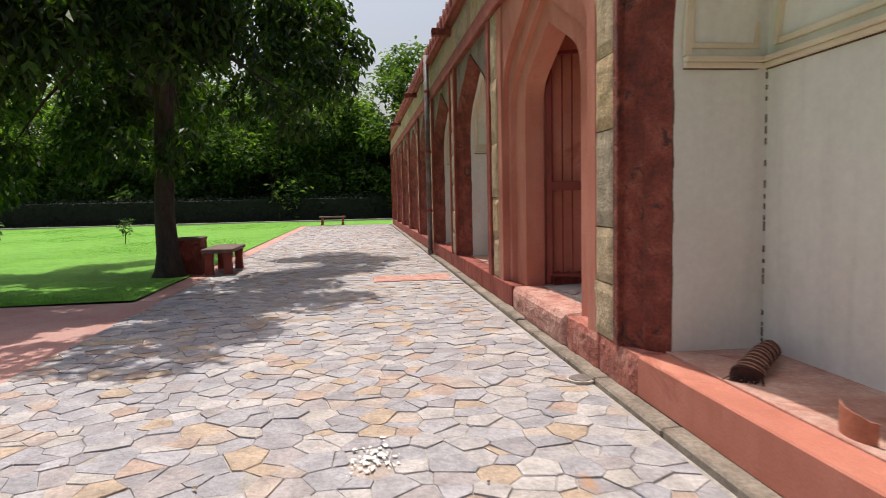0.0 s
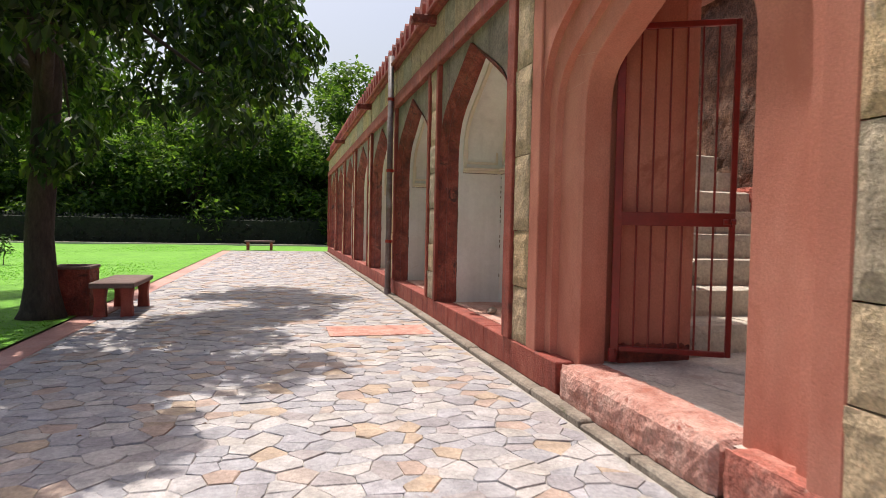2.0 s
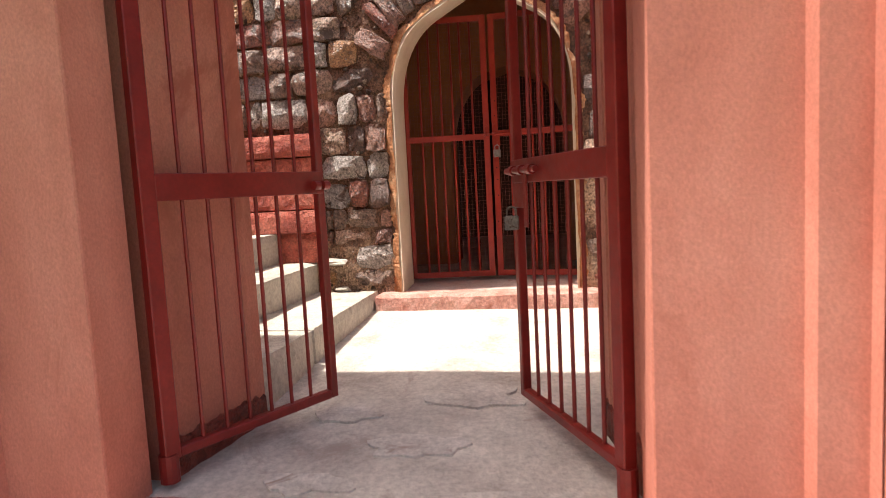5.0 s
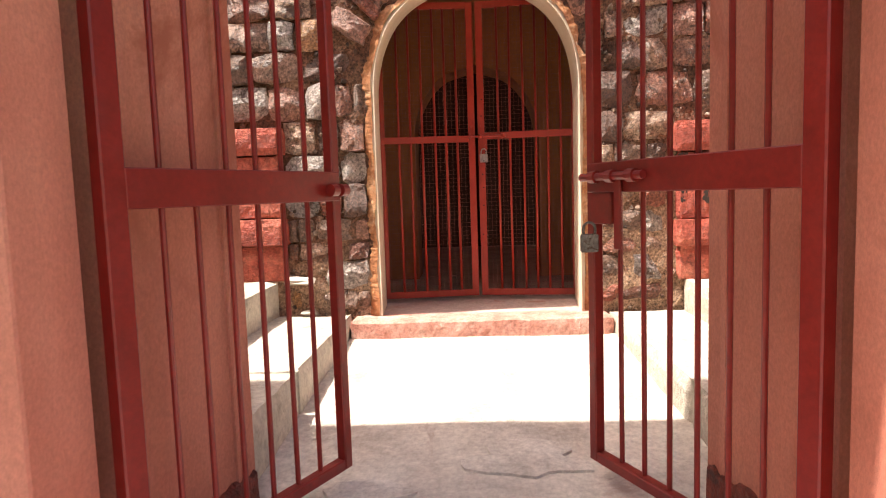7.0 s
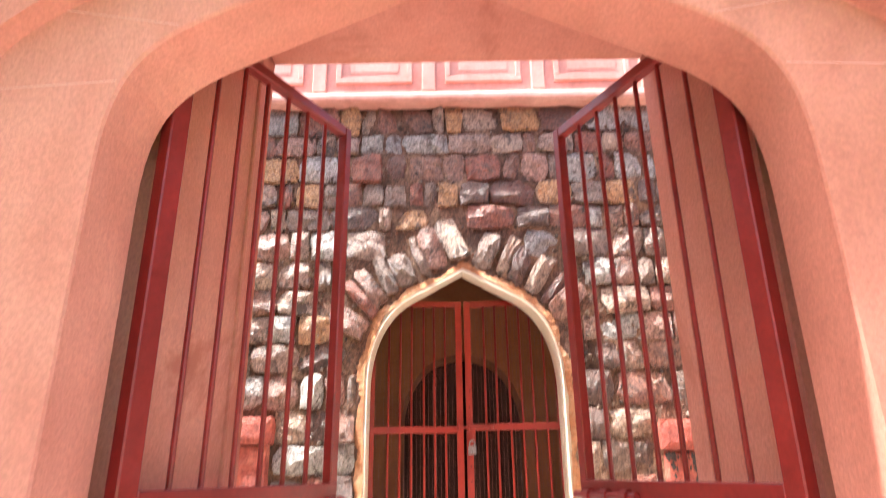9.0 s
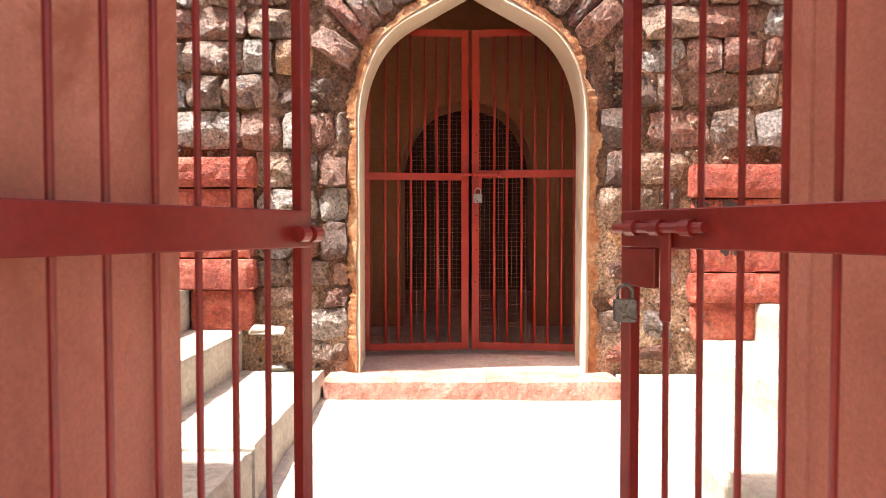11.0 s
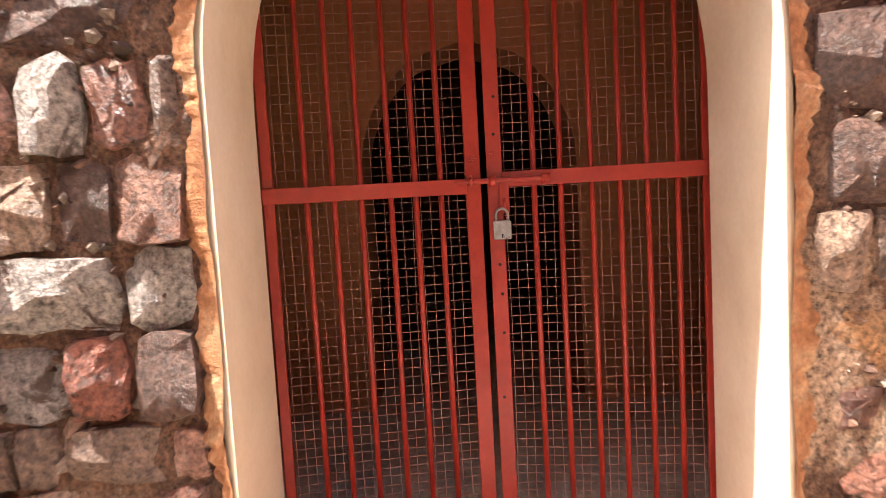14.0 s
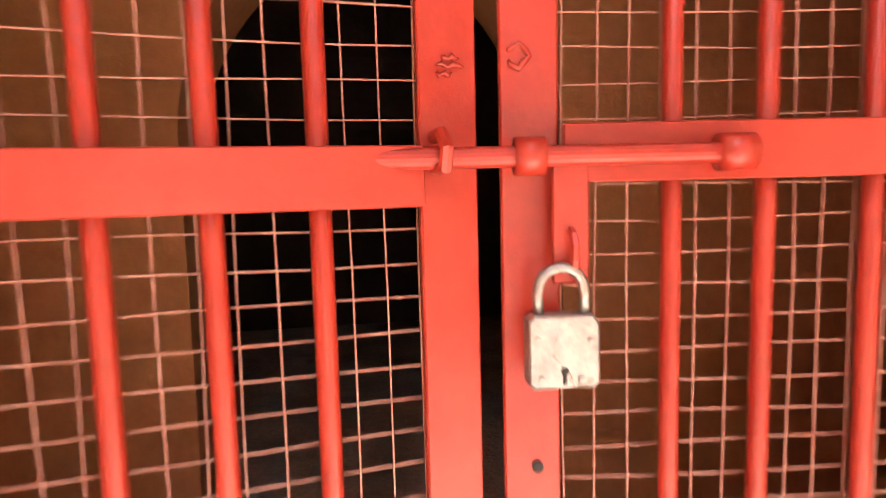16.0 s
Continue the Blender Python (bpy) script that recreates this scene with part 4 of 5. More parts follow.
part("plate", Geo().tube([(-.155, 4.2, .0), (-.155, 4.2, .02)], .075, 24), M_STEEL, mh)

# rolled rug on the near niche's floor
rug = thing("rolled_rug", "rolled dark brown and ochre striped woven rug on the niche floor", "rug")
p0, p1 = Vector((.27, 3.14, .283)), Vector((.63, 3.47, .283))
d = (p1 - p0).normalized()
across = Vector((-d.y, d.x, 0))


def rug_ring(k, n=18):
    """The roll's outline at k of its length: flat and wide at the loose end, fuller at the other; the weave slants round it."""
    wide, tall = .078 - .024 * k, .03 + .022 * min(1, k * 1.8)
    ring_ = []
    for q in range(n + 1):
        a_ = 2 * math.pi * q / n
        kk = max(0.0, min(1.0, k + .05 * math.cos(a_) + .02 * math.sin(2 * a_)))
        ring_.append(p0.lerp(p1, kk) + across * wide * math.cos(a_) * (1 + .06 * math.sin(k * 40)) + Vector((0, 0, tall + tall * math.sin(a_) * (1 + .05 * math.sin(k * 31)))))
    return ring_


edges = [0.0]
while edges[-1] < 1:
    edges.append(min(1.0, edges[-1] + (.05 if len(edges) % 2 else .034)))
for i, (ka, kb) in enumerate(zip(edges, edges[1:])):
    part("stripe", Geo().loft(rug_ring(ka), rug_ring(kb)), M_RUG if i % 2 == 0 else M_RUGLIGHT, rug, smooth=True)
for k_, flip_ in ((1.0, 1), (0.0, -1)):
    cap = Geo()
    cap.v += [tuple(q) for q in rug_ring(k_)[:-1]]
    cap.f.append(tuple(range(18))[::flip_])
    part("rolled_end", cap, M_RUG, rug)
g = Geo()
for i in range(44):
    q = p0 + across * rng.uniform(-.075, .075) + Vector((0, 0, rng.uniform(.004, .03)))
    e = q - d * rng.uniform(.02, .06) + across * rng.uniform(-.02, .03)
    e.z = .284
    g.tube([q, e], .0028, 4, False)
part("fringe", g, M_RUG, rug)

ct = thing("clay_tile", "broken curved terracotta tile standing on the plinth edge", "clay tile")
g = Geo()
rows = [[], [], [], []]
for i in range(13):
    a = math.pi * (.1 + .8 * i / 12)
    hgt = .115 - .035 * i / 12 + rng.uniform(-.004, .004)
    for k, (r, z) in enumerate(((.095, .282), (.095, .282 + hgt), (.085, .282 + hgt), (.085, .282))):
        rows[k].append((.25 - r * math.sin(a) * .5, 2.43 + r * math.cos(a), z))
g.loft(rows[0], rows[1]).loft(rows[1], rows[2]).loft(rows[2], rows[3])
part("shard", g, M_CLAY, ct)


stub = thing("stone_stub", "small broken stone stub on the niche floor", "stone")
part("stone", Geo().box(.27, .35, 8.84, 8.93, .282, .35, .015, jit=.012, rnd=rng), M_GREYPLASTER, stub)
for x, y, w, d_, z0, z1 in ((2.74, 6.77, .17, .1, .735, .768), (2.75, 6.72, .09, .07, .522, .57)):
    ls = thing("loose_stone", "flat pale loose stone lying at the wall foot", "stone", "loose stones")
    part("stone", Geo().box(x - d_ / 2, x + d_ / 2, y - w / 2, y + w / 2, z0, z1, .012, jit=.012, rnd=rng), M_STEP, ls)
spl = Geo()
for _ in range(70):
    cx, cy = -1.5 + rng.gauss(0, .055), 3.22 + rng.gauss(0, .09)
    r = rng.uniform(.003, .016)
    n = len(spl.v)
    for k in range(7):
        a = k * 2 * math.pi / 7
        q = r * rng.uniform(.2, 1.3)
        spl.v.append((cx + q * math.cos(a), cy + 1.5 * q * math.sin(a), .0125 + rng.uniform(0, .0008)))
    spl.f.append(tuple(range(n, n + 7)))
tagged(spl.make("lime_splash", M_WHITE), "dried white lime splash on the paving stones", "stain", kind="stuff")


# ---- trees ----
def leaf_cloud(geo, centres, count, size, rnd, droop=.5):
    """Leaves as small folded blades, scattered through clumps given as (centre, radius)."""
    w = [r ** 2 for _, r in centres]
    for _ in range(count):
        c, r = rnd.choices(centres, w)[0]
        v = Vector((rnd.gauss(0, 1), rnd.gauss(0, 1), rnd.gauss(0, .8))).normalized() * r * rnd.uniform(.45, 1.05) ** .7
        p = c + v
        dirn = Vector((rnd.gauss(0, 1), rnd.gauss(0, 1), rnd.gauss(-droop, .5))).normalized()
        side = dirn.cross(Vector((rnd.gauss(0, .4), rnd.gauss(0, .4), 1))).normalized()
        up = side.cross(dirn) * .12
        s = size * rnd.uniform(.6, 1.3)
        n = len(geo.v)
        geo.v += [tuple(p), tuple(p + dirn * s * .5 + side * s * .22 + up * s), tuple(p + dirn * s), tuple(p + dirn * s * .5 - side * s * .22 + up * s)]
        geo.f.append((n, n + 1, n + 2, n + 3))


def tree(name, at, label, height, spread, trunk_r, fork, clumps, leaves, leaf, rnd, mat_leaf, low=0.1, group="", flare=1.5):
    t = thing(name, label, "tree", group, at)
    tk = Geo()
    pts, rr = [], []
    for i in range(8):
        k = i / 7
        pts.append((.12 * math.sin(k * 3) * k, .1 * math.sin(k * 4 + 1) * k, -.06 + k * (fork + .06)))
        rr.append(trunk_r * (1 + (flare - 1) * max(0, 1 - k * 4) ** 2 - .25 * k))
    tk.tube(pts, rr, 14)
    part("trunk", tk, M_BARK, t, smooth=True)
    top = Vector(pts[-1])
    cs = []
    for i in range(clumps):
        a = i * 2.4 + rnd.uniform(-.4, .4)
        k = (i + .5) / clumps
        rad = spread * math.sqrt(k) * rnd.uniform(.7, 1.05)
        z = fork * low + (height - fork * low) * (.1 + .9 * (1 - k ** 1.5) * rnd.uniform(.35, 1.0))
        cs.append((Vector((math.cos(a) * rad, math.sin(a) * rad, z)), spread * rnd.uniform(.2, .32)))
    for i in range(0, clumps, max(1, clumps // 9)):
        e = cs[i][0]
        mid = top.lerp(e, .5) + Vector((0, 0, .12 * (e - top).length))
        b0 = top - Vector((0, 0, rnd.uniform(0, fork * .25)))
        part("limb", Geo().tube([b0, b0.lerp(mid, .5), mid, e], [trunk_r * .55, trunk_r * .42, trunk_r * .28, trunk_r * .08], 8), M_BARK, t, smooth=True)
    cr = Geo()
    leaf_cloud(cr, cs, leaves, leaf, rnd)
    part("crown", cr, mat_leaf, t, "crown of many small green leaves")
    return t, cs


rt = random.Random(21)
near_tree = thing("tree", "large shade tree with dark trunk and drooping leaves on the lawn", "tree", at=pose(-4.58, 10.95, 0))
tk = Geo()
tk.tube([(0, 0, -.05), (.01, 0, .12), (.0, .0, .4), (-.03, .02, 1.0), (.0, .05, 1.7), (.05, .05, 2.6), (.1, .0, 3.6), (.1, .1, 5.0)],
        [.3, .23, .175, .152, .148, .15, .13, .09], 16)
part("trunk", tk, M_BARK, near_tree, smooth=True)
cs = []
while len(cs) < 96:
    u, v_ = rt.uniform(-1, 1), rt.uniform(-1, 1)
    if u * u + v_ * v_ > 1:
        continue
    x, y = .1 + u * 3.5, .9 + v_ * 4.9
    if x > 1.2 and y < .9 or x > 3.2:
        continue
    if math.sin(x * 2.1 + 1.0) * math.sin(y * 1.7) > .16:
        continue
    if y > .8 and abs(x - .18 * y) < .72 or y > 3 and x < -1.2 and rt.random() < .5:
        continue
    z = 3.2 + (.3 if x > 1 else 0) + rt.uniform(0, 1) ** 1.3 * (3.4 - 1.8 * (u * u + v_ * v_)) + .25 * math.sin(x * 3 + y * 2)
    cs.append((Vector((x, y, z)), rt.uniform(.38, .72)))
# high outer boughs, out of view, added to widen the shade on the paving
while len(cs) < 111:
    x, y = rt.uniform(.2, 3.2), rt.uniform(-2.6, -.2)
    if y > 1.35 * x - 4.2:
        cs.append((Vector((x, y, rt.uniform(5.6, 6.6))), rt.uniform(.25, .5)))
# low boughs that hang before the trunk and over the paving
for x, y, z, r in ((.5, -.6, 2.1, .32), (.2, -.4, 1.85, .22), (-.4, -.5, 2.1, .3), (-1.2, .3, 2.0, .4), (-1.9, -.8, 1.9, .4), (2.3, .4, 2.5, .28), (2.0, -.3, 2.75, .35), (1.9, .8, 2.4, .22),
                   (-2.6, .5, 1.6, .4), (1.3, .2, 2.9, .4), (-3.2, -.6, 2.3, .5), (-1.5, 1.0, 2.5, .5), (-2.2, -1.2, 2.7, .5), (-.8, 1.0, 2.8, .5)):
    cs.append((Vector((x, y, z)), r))
for e in [c_ for c_, _ in cs[:96] if math.hypot(c_.x, c_.y) < 1.9][:7]:
    b0 = Vector((.03, .04, rt.uniform(2.0, 3.4)))
    md = b0.lerp(e, .55) + Vector((0, 0, .35))
    part("limb", Geo().tube([b0, b0.lerp(md, .5), md, e], [.08, .055, .035, .01], 8), M_BARK, near_tree, smooth=True)
for x, y, z in ((2.2, -.2, 2.7), (-1.9, -.8, 1.9), (.5, -.6, 2.1)):
    part("limb", Geo().tube([(.06, .04, 3.4), (x * .35, y * .35, 3.7), (x * .75, y * .75, z * .5 + 1.75), (x, y, z)], [.05, .035, .02, .006], 8), M_BARK, near_tree, smooth=True)
cr = Geo()
leaf_cloud(cr, cs, 42000, .2, rt, 1.2)
part("crown", cr, M_LEAF, near_tree, "drooping crown of long green leaves")

FARLAB = "tall leafy tree in the dark belt beyond the lawn"
protos = []
for i, (h, s) in enumerate(((9, 4.2), (11, 4.6), (8, 3.8), (13, 5.0))):
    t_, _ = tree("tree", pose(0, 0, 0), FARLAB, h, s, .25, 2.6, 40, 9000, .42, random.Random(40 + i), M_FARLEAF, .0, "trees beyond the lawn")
    protos.append(t_)
spots = [(-33, 47, 0), (-28, 44, 2), (-24, 49, 1), (-20, 44, 0), (-16.5, 48, 3), (-13, 43.5, 2), (-10, 47, 0), (-7, 43.5, 1), (-4.5, 48, 2), (-2.2, 44, 0), (.8, 43, 1), (3.5, 46, 3), (6.5, 44, 0),
         (10, 47, 1), (-38, 52, 3), (-30, 56, 1), (-12, 56, 3), (-19, 57, 1), (-3, 58, 3), (-44, 46, 1), (15, 50, 3), (4.5, 38.5, 2), (-26, 60, 3), (-50, 50, 3), (-40, 40, 2), (-34, 34, 0)]
used = set()
for x, y, k in spots:
    m = pose(x, y, 0, 0, 0, (x * 37 + y * 11) % 360)
    if k not in used:
        protos[k].matrix_basis = m
        used.add(k)
    else:
        copy_thing(protos[k], m)

shrub = thing("shrub", "dense dark green shrub under the far trees", "shrub", "shrubs beyond the lawn", pose(-30, 45.5, 0))
sc_ = Geo()
rs = random.Random(77)
leaf_cloud(sc_, [(Vector((rs.uniform(-1.6, 1.6), rs.uniform(-.7, .7), rs.uniform(.4, 2.6))), rs.uniform(.6, .9)) for _ in range(16)], 2600, .3, rs)
part("foliage", sc_, M_FARLEAF, shrub)
for i_, x in enumerate(range(-52, 18, 3)):
    copy_thing(shrub, pose(x + (i_ * 1.7) % 1.3, 44.5 + (i_ * 2.3) % 2.2, 0, 0, 0, i_ * 47 % 360))
    copy_thing(shrub, pose(x + 1.4, 52 + (i_ * 1.3) % 3, .8, 0, 0, i_ * 83 % 360))

# boundary hedge with painted-in shade behind the lawn, saplings, parked cars beyond it
g = Geo().box(-45, 22, 38.6, 39.6, 0, 1.35, .05)
hedge_leaves = Geo()
rh = random.Random(5)
for _ in range(9000):
    p = Vector((rh.uniform(-45, 22), rh.choice((38.55, 38.6, rh.uniform(38.6, 39.6))), 0))
    p.z = rh.uniform(.05, 1.4) if p.y < 38.61 else rh.uniform(1.33, 1.5)
    s = rh.uniform(.1, .2)
    a = Vector((rh.gauss(0, 1), rh.gauss(0, .5), rh.gauss(0, 1))).normalized() * s
    b = a.cross(Vector((rh.gauss(0, 1), 1, rh.gauss(0, 1)))).normalized() * s * .4
    n = len(hedge_leaves.v)
    hedge_leaves.v += [tuple(p), tuple(p + a * .5 + b), tuple(p + a), tuple(p + a * .5 - b)]
    hedge_leaves.f.append((n, n + 1, n + 2, n + 3))
hg = thing("hedge", "long clipped green hedge along the far edge of the lawn, darkened as in tree shade", "hedge")
part("core", g, M_SHADEDHEDGE, hg)
part("leaves", hedge_leaves, M_SHADEDHEDGE, hg)
for x, y, h in ((-9.4, 15.0, .9), (-12.5, 19.0, .8), (-8.6, 20.5, .7), (-15.5, 17.5, .7)):
    sp = thing("sapling", "thin young sapling growing on the lawn", "sapling", "saplings", pose(x, y, 0))
    part("stem", Geo().tube([(0, 0, 0), (.02, .01, h * .5), (0, .03, h)], [.014, .011, .006], 6), M_BARK, sp)
    lc = Geo()
    leaf_cloud(lc, [(Vector((0, 0, h * .9)), .22), (Vector((.05, 0, h * .6)), .16)], 90, .14, rh)
    part("leaves", lc, M_LEAF, sp)


def car(at, label):
    c = thing("car", label, "car", "parked cars", at)
    prof = [(-2.0, .35), (-2.05, .7), (-1.5, .85), (-.9, .92), (-.45, 1.42), (.9, 1.45), (1.5, .98), (2.0, .9), (2.05, .4)]
    b = Geo()
    L_, R_ = [(x, -.82 if z < 1 else -.66, z) for x, z in prof], [(x, .82 if z < 1 else .66, z) for x, z in prof]
    b.loft(L_ + L_[:1], R_ + R_[:1])
    n = len(b.v)
    b.v += L_ + R_
    b.f += [tuple(range(n, n + 9)), tuple(range(n + 9, n + 18))[::-1]]
    part("body", b, M_CARPAINT, c)
    for s in (-1, 1):
        w = Geo()
        w.quad((-.75, s * .8, .96), (-.42, s * .68, 1.36), (.8, s * .68, 1.38), (1.25, s * .8, 1.0))
        part("window", w, M_CARGLASS, c)
        for x in (-1.25, 1.3):
            wh = part("wheel", Geo().tube([(x, s * .66, .32), (x, s * .86, .32)], .32, 16), M_RUBBER, c)
            part("rim", Geo().tube([(x, s * .84, .32), (x, s * .875, .32)], .19, 12), M_STEEL, wh)
    return c


road = Geo().box(-60, 30, 40.5, 43.2, -.05, -.02, .004)
setting("road_far", road, M_TARSEAL)
car(pose(-19.5, 41.6, -.02), "white hatchback parked beyond the hedge")
car(pose(-25.5, 41.7, -.02, 0, 0, 180), "white hatchback parked beyond the hedge")
car(pose(-2.2, 41.7, -.02), "white hatchback parked beyond the hedge")

# grass blades on the nearer lawn
rg = np.random.default_rng(3)
N_ = 60000
gy = 8.45 + 27 * rg.random(N_) ** 1.6
gx = -4.3 - (gy - 2) * 1.1 * rg.random(N_)
hh = .014 + .018 * rg.random(N_)
an = rg.random(N_) * 6.283
wd = .004 + .0006 * gy
V = np.zeros((N_, 3, 3))
V[:, 0] = np.stack([gx - wd * np.cos(an), gy - wd * np.sin(an), np.full(N_, .01)], 1)
V[:, 1] = np.stack([gx + wd * np.cos(an), gy + wd * np.sin(an), np.full(N_, .01)], 1)
V[:, 2] = np.stack([gx + .03 * np.sin(an), gy + .03 * np.cos(an), hh + .01], 1)
me = bpy.data.meshes.new("grass")
me.from_pydata(V.reshape(-1, 3).tolist(), [], np.arange(N_ * 3).reshape(-1, 3).tolist())
me.materials.append(M_BLADE)
tagged(new("grass", me), "short bright green mown lawn grass", "grass", kind="stuff")

# fallen leaves on the paving
lf = Geo()
for _ in range(26):
    x, y = rng.uniform(-3.8, -.3), rng.uniform(2, 14)
    a = rng.uniform(0, 6.28)
    s = rng.uniform(.014, .028)
    lf.quad((x, y, .014), (x + s * math.cos(a + .5), y + s * math.sin(a + .5), .022), (x + 1.6 * s * math.cos(a), y + 1.6 * s * math.sin(a), .015), (x + s * math.cos(a - .5), y + s * math.sin(a - .5), .02))
tagged(lf.make("fallen_leaves", mat("dry_leaf", [(.12, .06, .03), (.2, .12, .05), (.09, .05, .03)], 3, 20, .2, .8, 0, pick="island")), "dry brown leaves scattered on the paving", "leaves", kind="stuff")

# ---- pieces: merlons, ashlar blocks, rubble stones, flagstones ----
def shared(name, geo, material):
    me = bpy.data.meshes.new(name)
    me.from_pydata(geo.v, [], geo.f)
    me.materials.append(material)
    me.update()
    return me


def piece(name, me, parent, loc, scale=(1, 1, 1), rot=(0, 0, 0)):
    ob = new(name, me)
    ob.parent = parent
    ob.location, ob.scale, ob.rotation_euler = loc, scale, rot
    return ob


g = Geo()
prof = [(-.08, 0), (-.08, .24), (-.045, .31), (0, .36), (.045, .31), (.08, .24), (.08, 0)]
a, b = [(.02, y, z) for y, z in prof], [(.16, y, z) for y, z in prof]
g.loft(a, b, True)
n = len(g.v)
g.v += a + b
g.f += [tuple(range(n, n + 7)), tuple(range(n + 7, n + 14))[::-1]]
merlon_me = shared("merlon", g, M_RED)
y = -3.8
while y < YEND - .1:
    piece("merlon", merlon_me, parent=parapet, loc=(0, y + rng.uniform(-.008, .008), 4.06), rot=(rng.uniform(-.02, .02), 0, 0))
    y += .4

# stone blocks of the posts and of the frieze
blocks = [shared("stone_block", Geo().rough(0, .14, 0, 1, 0, 1, .009, .16, i_ * 3.1, .022), M_BUFF) for i_ in range(6)]
posts = tagged(new("wall_posts"), kind="structure")
for a, b in POSTS:
    if b - a > 1:
        continue
    ya, yb = (a + .075, b) if a == 3.96 else ((a, b - .175) if a == 7.2 else (a + .095, b - .095))
    z = ZP
    while z < ZB - .01:
        h = min(rng.choice((.45, .6, .35, .7)), ZB - z)
        if ZB - z - h < .15:
            h = ZB - z
        piece("stone_block", rng.choice(blocks), posts, (rng.uniform(-.004, .008), ya + .004, z + .003), (1, yb - ya - .008, h - .007))
        z += h
frieze = tagged(new("wall_frieze_blocks"), kind="structure")
y = -4.0
while y < YEND - .05:
    ln = min(rng.uniform(.45, .8), YEND - y)
    piece("stone_block", rng.choice(blocks), frieze, (rng.uniform(.0, .012), y + .004, 3.383), (1, ln - .008, .452))
    y += ln


def rubble_mesh(rnd):
    """One broken stone, one unit square in Y and Z, that stands out towards -X."""
    gg = Geo()
    k = 12
    base = []
    pw = rnd.uniform(5.0, 14.0)
    for i in range(k):
        a = 2 * math.pi * (i + .5) / k + rnd.uniform(-.1, .1)
        c, s = math.cos(a), math.sin(a)
        r = .5 / (abs(c) ** pw + abs(s) ** pw) ** (1 / pw) * rnd.uniform(.92, 1.12)
        base.append((c * r, s * r))
    planes = [(rnd.uniform(.034, .055), rnd.uniform(-.06, .06), rnd.uniform(-.06, .06)) for _ in range(6)]
    off = rnd.uniform(0, 50)

    def proud(y_, z_):
        return min(p + q * y_ + r_ * z_ for p, q, r_ in planes) + .012 * noise.noise((y_ * 5, z_ * 5, off))

    for sc, deep in ((1.0, 0), (1.0, .55), (.95, .95), (.66, 1), (.3, 1)):
        for yy, zz in base:
            j = 0 if deep == 0 else .03
            y_, z_ = yy * sc + rnd.uniform(-j, j), zz * sc + rnd.uniform(-j, j)
            gg.v.append((.03 if deep == 0 else -proud(y_, z_) * deep, y_, z_))
    gg.v.append((-proud(0, 0), 0, 0))
    for r in range(4):
        for i in range(k):
            a, b = r * k + i, r * k + (i + 1) % k
            gg.f.append((b, a, a + k, b + k))
    for i in range(k):
        gg.f.append((4 * k + (i + 1) % k, 4 * k + i, 5 * k))
    me_ = shared("rubble_stone", gg, M_RUBBLE)
    me_.polygons.foreach_set("use_smooth", [False] * len(me_.polygons))
    return me_


rr_ = random.Random(11)
stones = [rubble_mesh(rr_) for _ in range(26)]
fine_line = []
src = arch(DC, DW + .045, 1.82, 2.645, 12, .5, k=.43, u1=.55)
for (ya, za), (yb, zb) in zip(src, src[1:]):
    m_ = max(1, int(math.hypot(yb - ya, zb - za) / .012))
    fine_line += [(ya + (yb - ya) * t / m_, za + (zb - za) * t / m_) for t in range(m_)]


def from_arch(y, z):
    return min(math.hypot(y - a, z - b) for a, b in fine_line)


def inside_arch(y, z):
    if abs(y - DC) > DW + .045:
        return False
    return z < max([b for a, b in fine_line if abs(a - y) < .02] or [0])


z = .56
while z < 3.66:
    h = rr_.uniform(.1, .215)
    y = 3.9 + rr_.uniform(-.1, .1)
    while y < 7.7:
        w = rr_.choice((rr_.uniform(.08, .16), rr_.uniform(.14, .24), rr_.uniform(.2, .33)))
        ylo, yhi, zc = y, y + w, z + h / 2
        y += w + rr_.uniform(.004, .02)
        if zc < 1.82:
            # trim the course against the door surround
            if ylo < DC - DW - .04 < yhi:
                yhi = DC - DW - .04
            if ylo < DC + DW + .04 < yhi:
                ylo = DC + DW + .04
            if ylo > DC - DW - .05 and yhi < DC + DW + .05:
                continue
        if zc < 1.64:
            yhi, ylo = min(yhi, 6.85), max(ylo, 4.57)
        yc, w2 = (ylo + yhi) / 2, yhi - ylo
        if w2 < .05:
            continue
        if zc >= 1.82 and (inside_arch(yc, zc - h / 2) or from_arch(yc, zc) < (.34 if zc > 2.2 else .04 + .5 * max(w2, h) + .12 * (zc - 1.82))):
            continue
        low_ = .008 * smear(yc, zc)
        piece("rubble_stone", rr_.choice(stones), rubble_wall, (DX + .008 + rr_.uniform(-.012, .01) + low_, yc, zc), (rr_.uniform(.7, 1.2), w2, h * rr_.uniform(.9, 1.02)), (rr_.uniform(-.05, .05) + (math.pi if rr_.random() < .5 else 0), 0, 0))
    z += h + rr_.uniform(.004, .014)
# voussoirs round the arch
acc, nextd = 0, .0
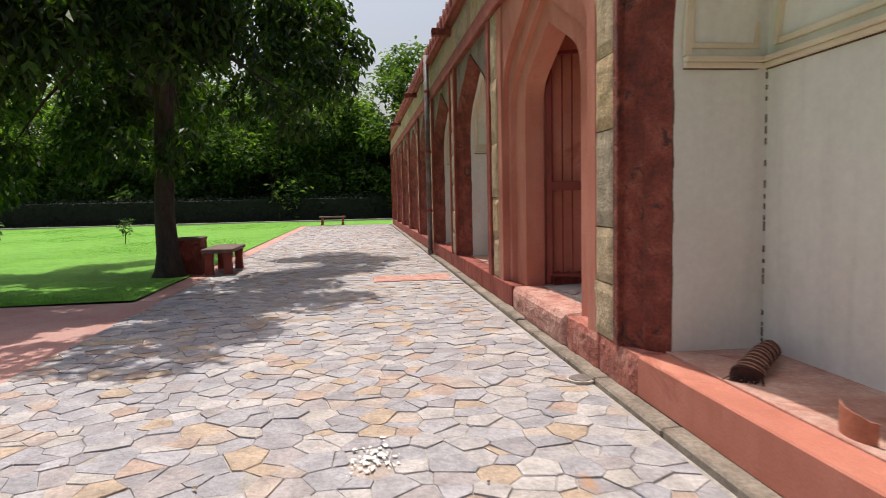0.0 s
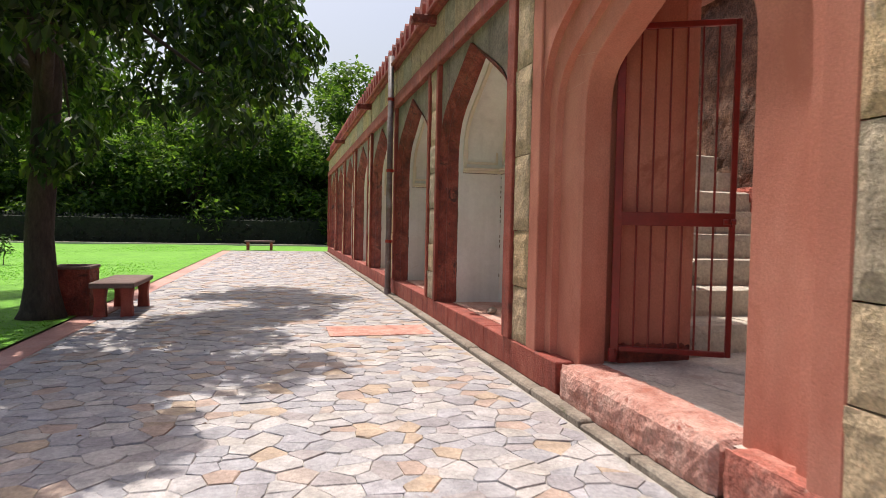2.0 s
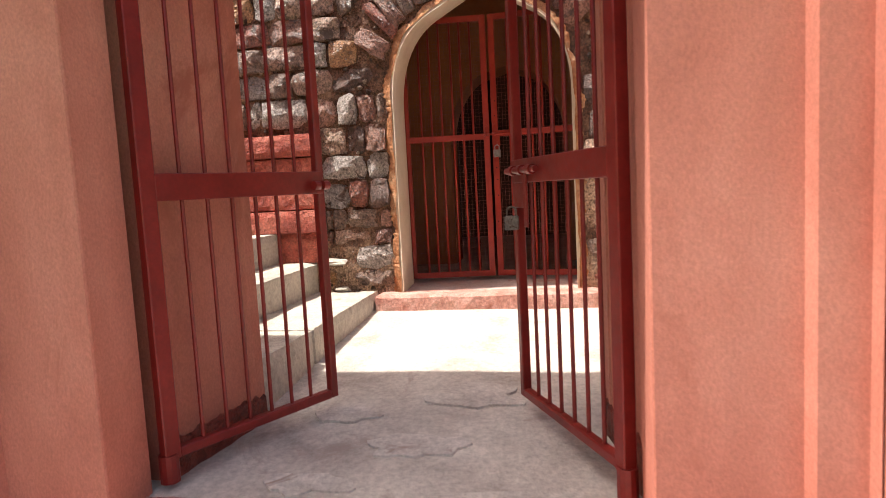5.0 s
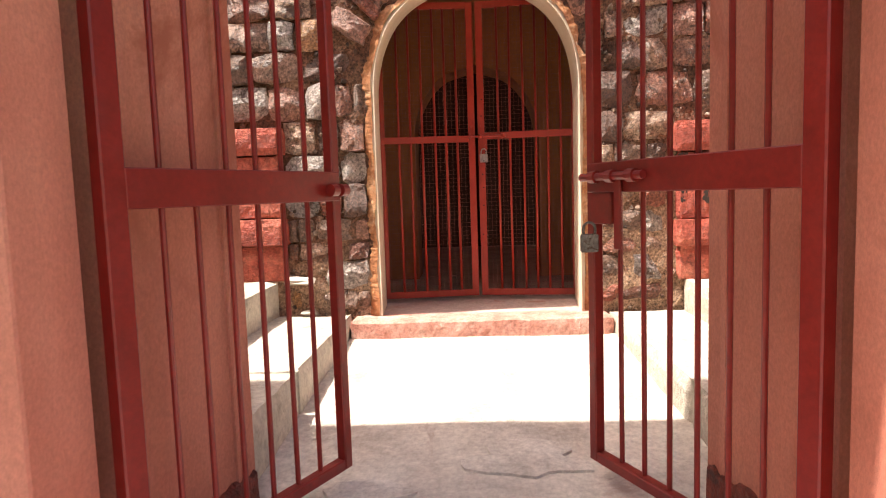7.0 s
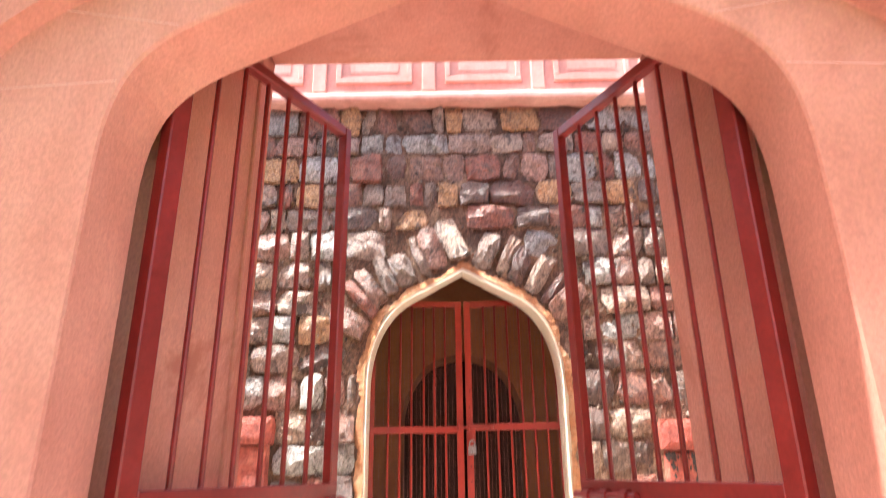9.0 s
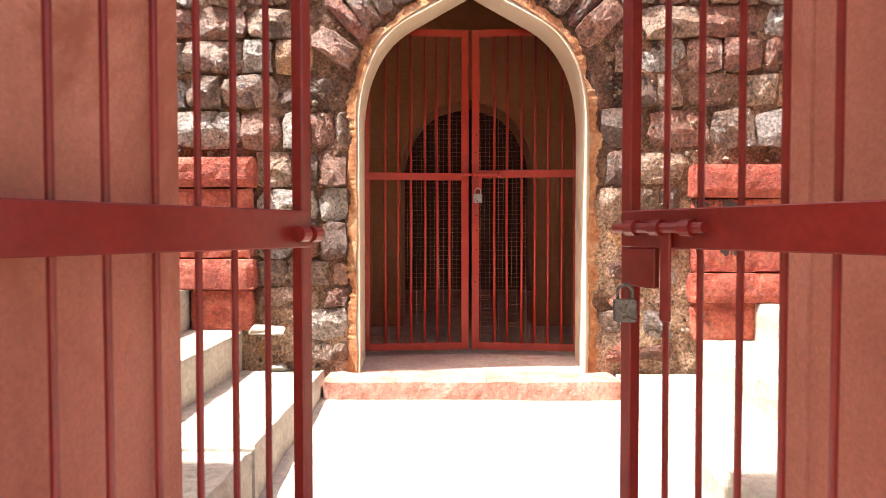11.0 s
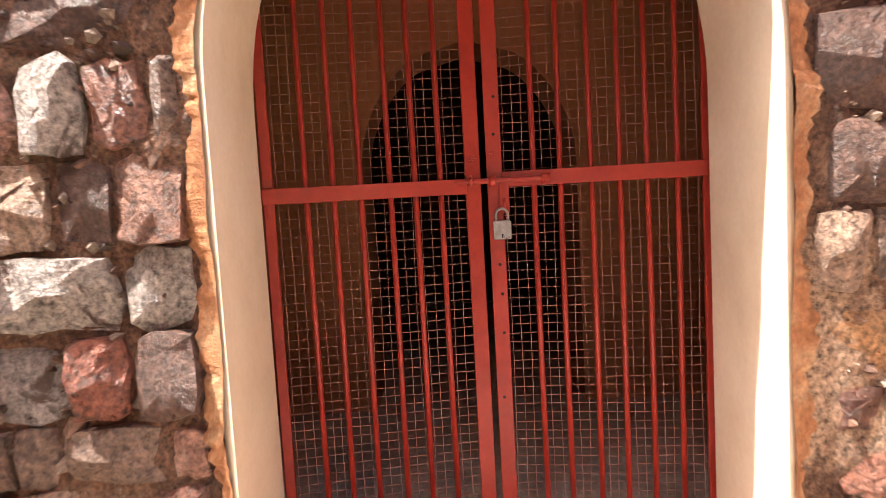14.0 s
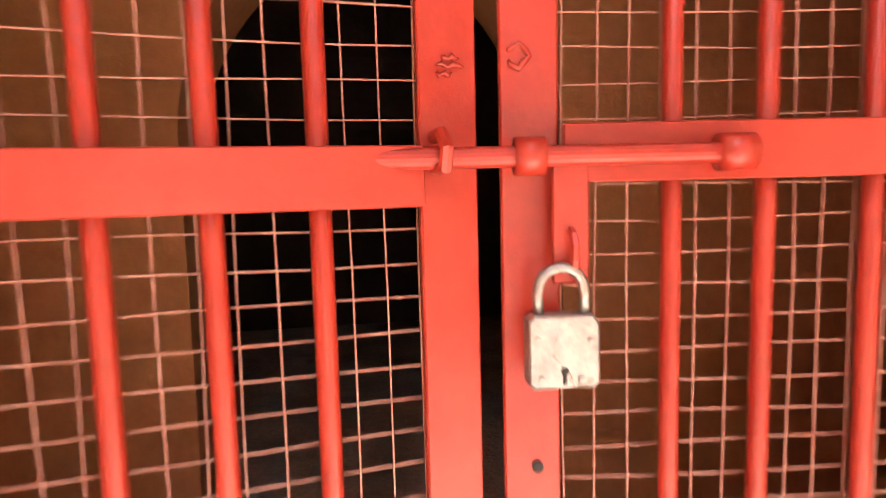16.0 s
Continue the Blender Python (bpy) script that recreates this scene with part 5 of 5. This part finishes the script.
for (ya, za), (yb, zb) in zip(fine_line, fine_line[1:]):
    p, q = Vector((ya, za)), Vector((yb, zb))
    acc += (q - p).length
    if za > 2.16 and acc > nextd:
        t = (q - p).normalized()
        nrm = Vector((-t.y, t.x))
        nrm = -nrm if nrm.y < 0 or (abs(nrm.y) < .05 and nrm.x * (ya - DC) < 0) else nrm
        nrm = (nrm + Vector((0, .25))).normalized()
        w, ln = rr_.uniform(.075, .15), rr_.uniform(.22, .3)
        c = p + nrm * (ln / 2 + .012)
        piece("rubble_stone", rr_.choice(stones), rubble_wall, (DX - .004, c.x, c.y), (1.1, w, ln), (math.atan2(nrm.y, nrm.x) - math.pi / 2 + rr_.uniform(-.05, .05), 0, 0))
        nextd = acc + w * 1.0

# grit and small chips bedded in the mortar
rg = random.Random(31)
grit = Geo()
for _ in range(5200):
    y, z = rg.uniform(3.9, 7.6), rg.uniform(.5, 3.7)
    if inside_arch(y, z) or (z < 1.82 and abs(y - DC) < DW + .05) or from_arch(y, z) < .05:
        continue
    r = rg.uniform(.003, .009) if rg.random() < .72 else rg.uniform(.01, .03)
    n = len(grit.v)
    a0 = rg.uniform(0, 6.28)
    for k in range(5):
        a = a0 + k * 1.2566
        q = r * rg.uniform(.6, 1.2)
        grit.v.append((DX + .012, y + q * math.cos(a), z + q * math.sin(a)))
    grit.v.append((DX - .006 - r * rg.uniform(.5, 1.0), y + rg.uniform(-.3, .3) * r, z + rg.uniform(-.3, .3) * r))
    grit.f += [(n + (k + 1) % 5, n + k, n + 5) for k in range(5)]
gr_ = tagged(grit.make("mortar_grit", M_CHIP), kind="stuff")
gr_.parent = rubble_wall

# flagstones: cells of an uneven pattern, each a slab of its own
rf = random.Random(17)
SX, SY = .172, .128
cols, rows_n = int(3.9 / SX) + 3, int(32 / SY)
pt = {}
for j in range(-2, rows_n + 2):
    for i in range(-2, cols + 2):
        pt[i, j] = (-3.95 + (i + (.5 if j % 2 else 0) + rf.uniform(-.46, .46)) * SX, -2 + (j + rf.uniform(-.46, .46)) * SY)
wt = {k_: rf.uniform(0, .009) for k_ in pt}


def cell(i, j):
    px, py = pt[i, j]
    poly = [(px - .5, py - .5), (px + .5, py - .5), (px + .5, py + .5), (px - .5, py + .5)]
    for di in (-2, -1, 0, 1, 2):
        for dj in (-2, -1, 0, 1, 2):
            o = pt.get((i + di, j + dj))
            if not o or (di == 0 and dj == 0):
                continue
            nx_, ny_ = o[0] - px, o[1] - py
            lim = (nx_ * (o[0] + px) + ny_ * (o[1] + py) + wt[i, j] - wt[i + di, j + dj]) / 2 - .0018 * math.hypot(nx_, ny_)
            out = []
            for k in range(len(poly)):
                a, b = poly[k], poly[(k + 1) % len(poly)]
                da, db = nx_ * a[0] + ny_ * a[1] - lim, nx_ * b[0] + ny_ * b[1] - lim
                if da <= 0:
                    out.append(a)
                if da * db < 0:
                    s = da / (da - db)
                    out.append((a[0] + s * (b[0] - a[0]), a[1] + s * (b[1] - a[1])))
            poly = out
            if len(poly) < 3:
                return []
    poly = [(min(-.125, max(-3.94, a)), b) for a, b in poly]
    return poly


flagstones = tagged(new("pavement_flagstones"), kind="structure")
far_v, far_f = [], []
near_n = 0
for (i, j), (px, py) in sorted(pt.items(), key=lambda kv: (kv[0][1], kv[0][0])):
    if not (-4.0 < px < -.1 and -2 < py < 30.2) or math.hypot(px + .155, py - 4.2) < .1:
        continue
    poly = cell(i, j)
    if len(poly) < 3 or (max(p[0] for p in poly) - min(p[0] for p in poly)) < .05:
        continue
    cx, cy = sum(p[0] for p in poly) / len(poly), sum(p[1] for p in poly) / len(poly)
    tx, ty, h0 = rf.uniform(-.02, .02), rf.uniform(-.02, .02), rf.uniform(-.004, .005)
    vs = [(a - cx, b - cy, -.02) for a, b in poly]
    vs += [((a - cx), (b - cy), h0 - .004 + tx * (a - cx) + ty * (b - cy)) for a, b in poly]
    ins = .975
    vs += [((a - cx) * ins + rf.uniform(-.004, .004), (b - cy) * ins + rf.uniform(-.004, .004), h0 + .003 + tx * (a - cx) + ty * (b - cy) + rf.uniform(-.0015, .0015)) for a, b in poly]
    n = len(poly)
    fs = []
    for r in (0, n):
        for k in range(n):
            fs.append((r + k, r + (k + 1) % n, r + n + (k + 1) % n, r + n + k))
    fs.append(tuple(range(2 * n, 3 * n)))
    if 2.0 < py < 5.0 and near_n < 300 and px > -2.9:
        me = bpy.data.meshes.new("flagstone")
        me.from_pydata(vs, [], fs)
        me.materials.append(M_FLAG)
        piece("flagstone", me, flagstones, (cx, cy, 0))
        near_n += 1
    else:
        n0 = len(far_v)
        far_v += [(a + cx, b + cy, c) for a, b, c in vs]
        far_f += [tuple(q + n0 for q in f_) for f_ in fs]
me = bpy.data.meshes.new("flagstones_rest")
me.from_pydata(far_v, [], far_f)
me.materials.append(M_FLAGS)
rest = new("flagstones_rest", me)
rest.parent = flagstones
tagged(rest, kind="stuff")
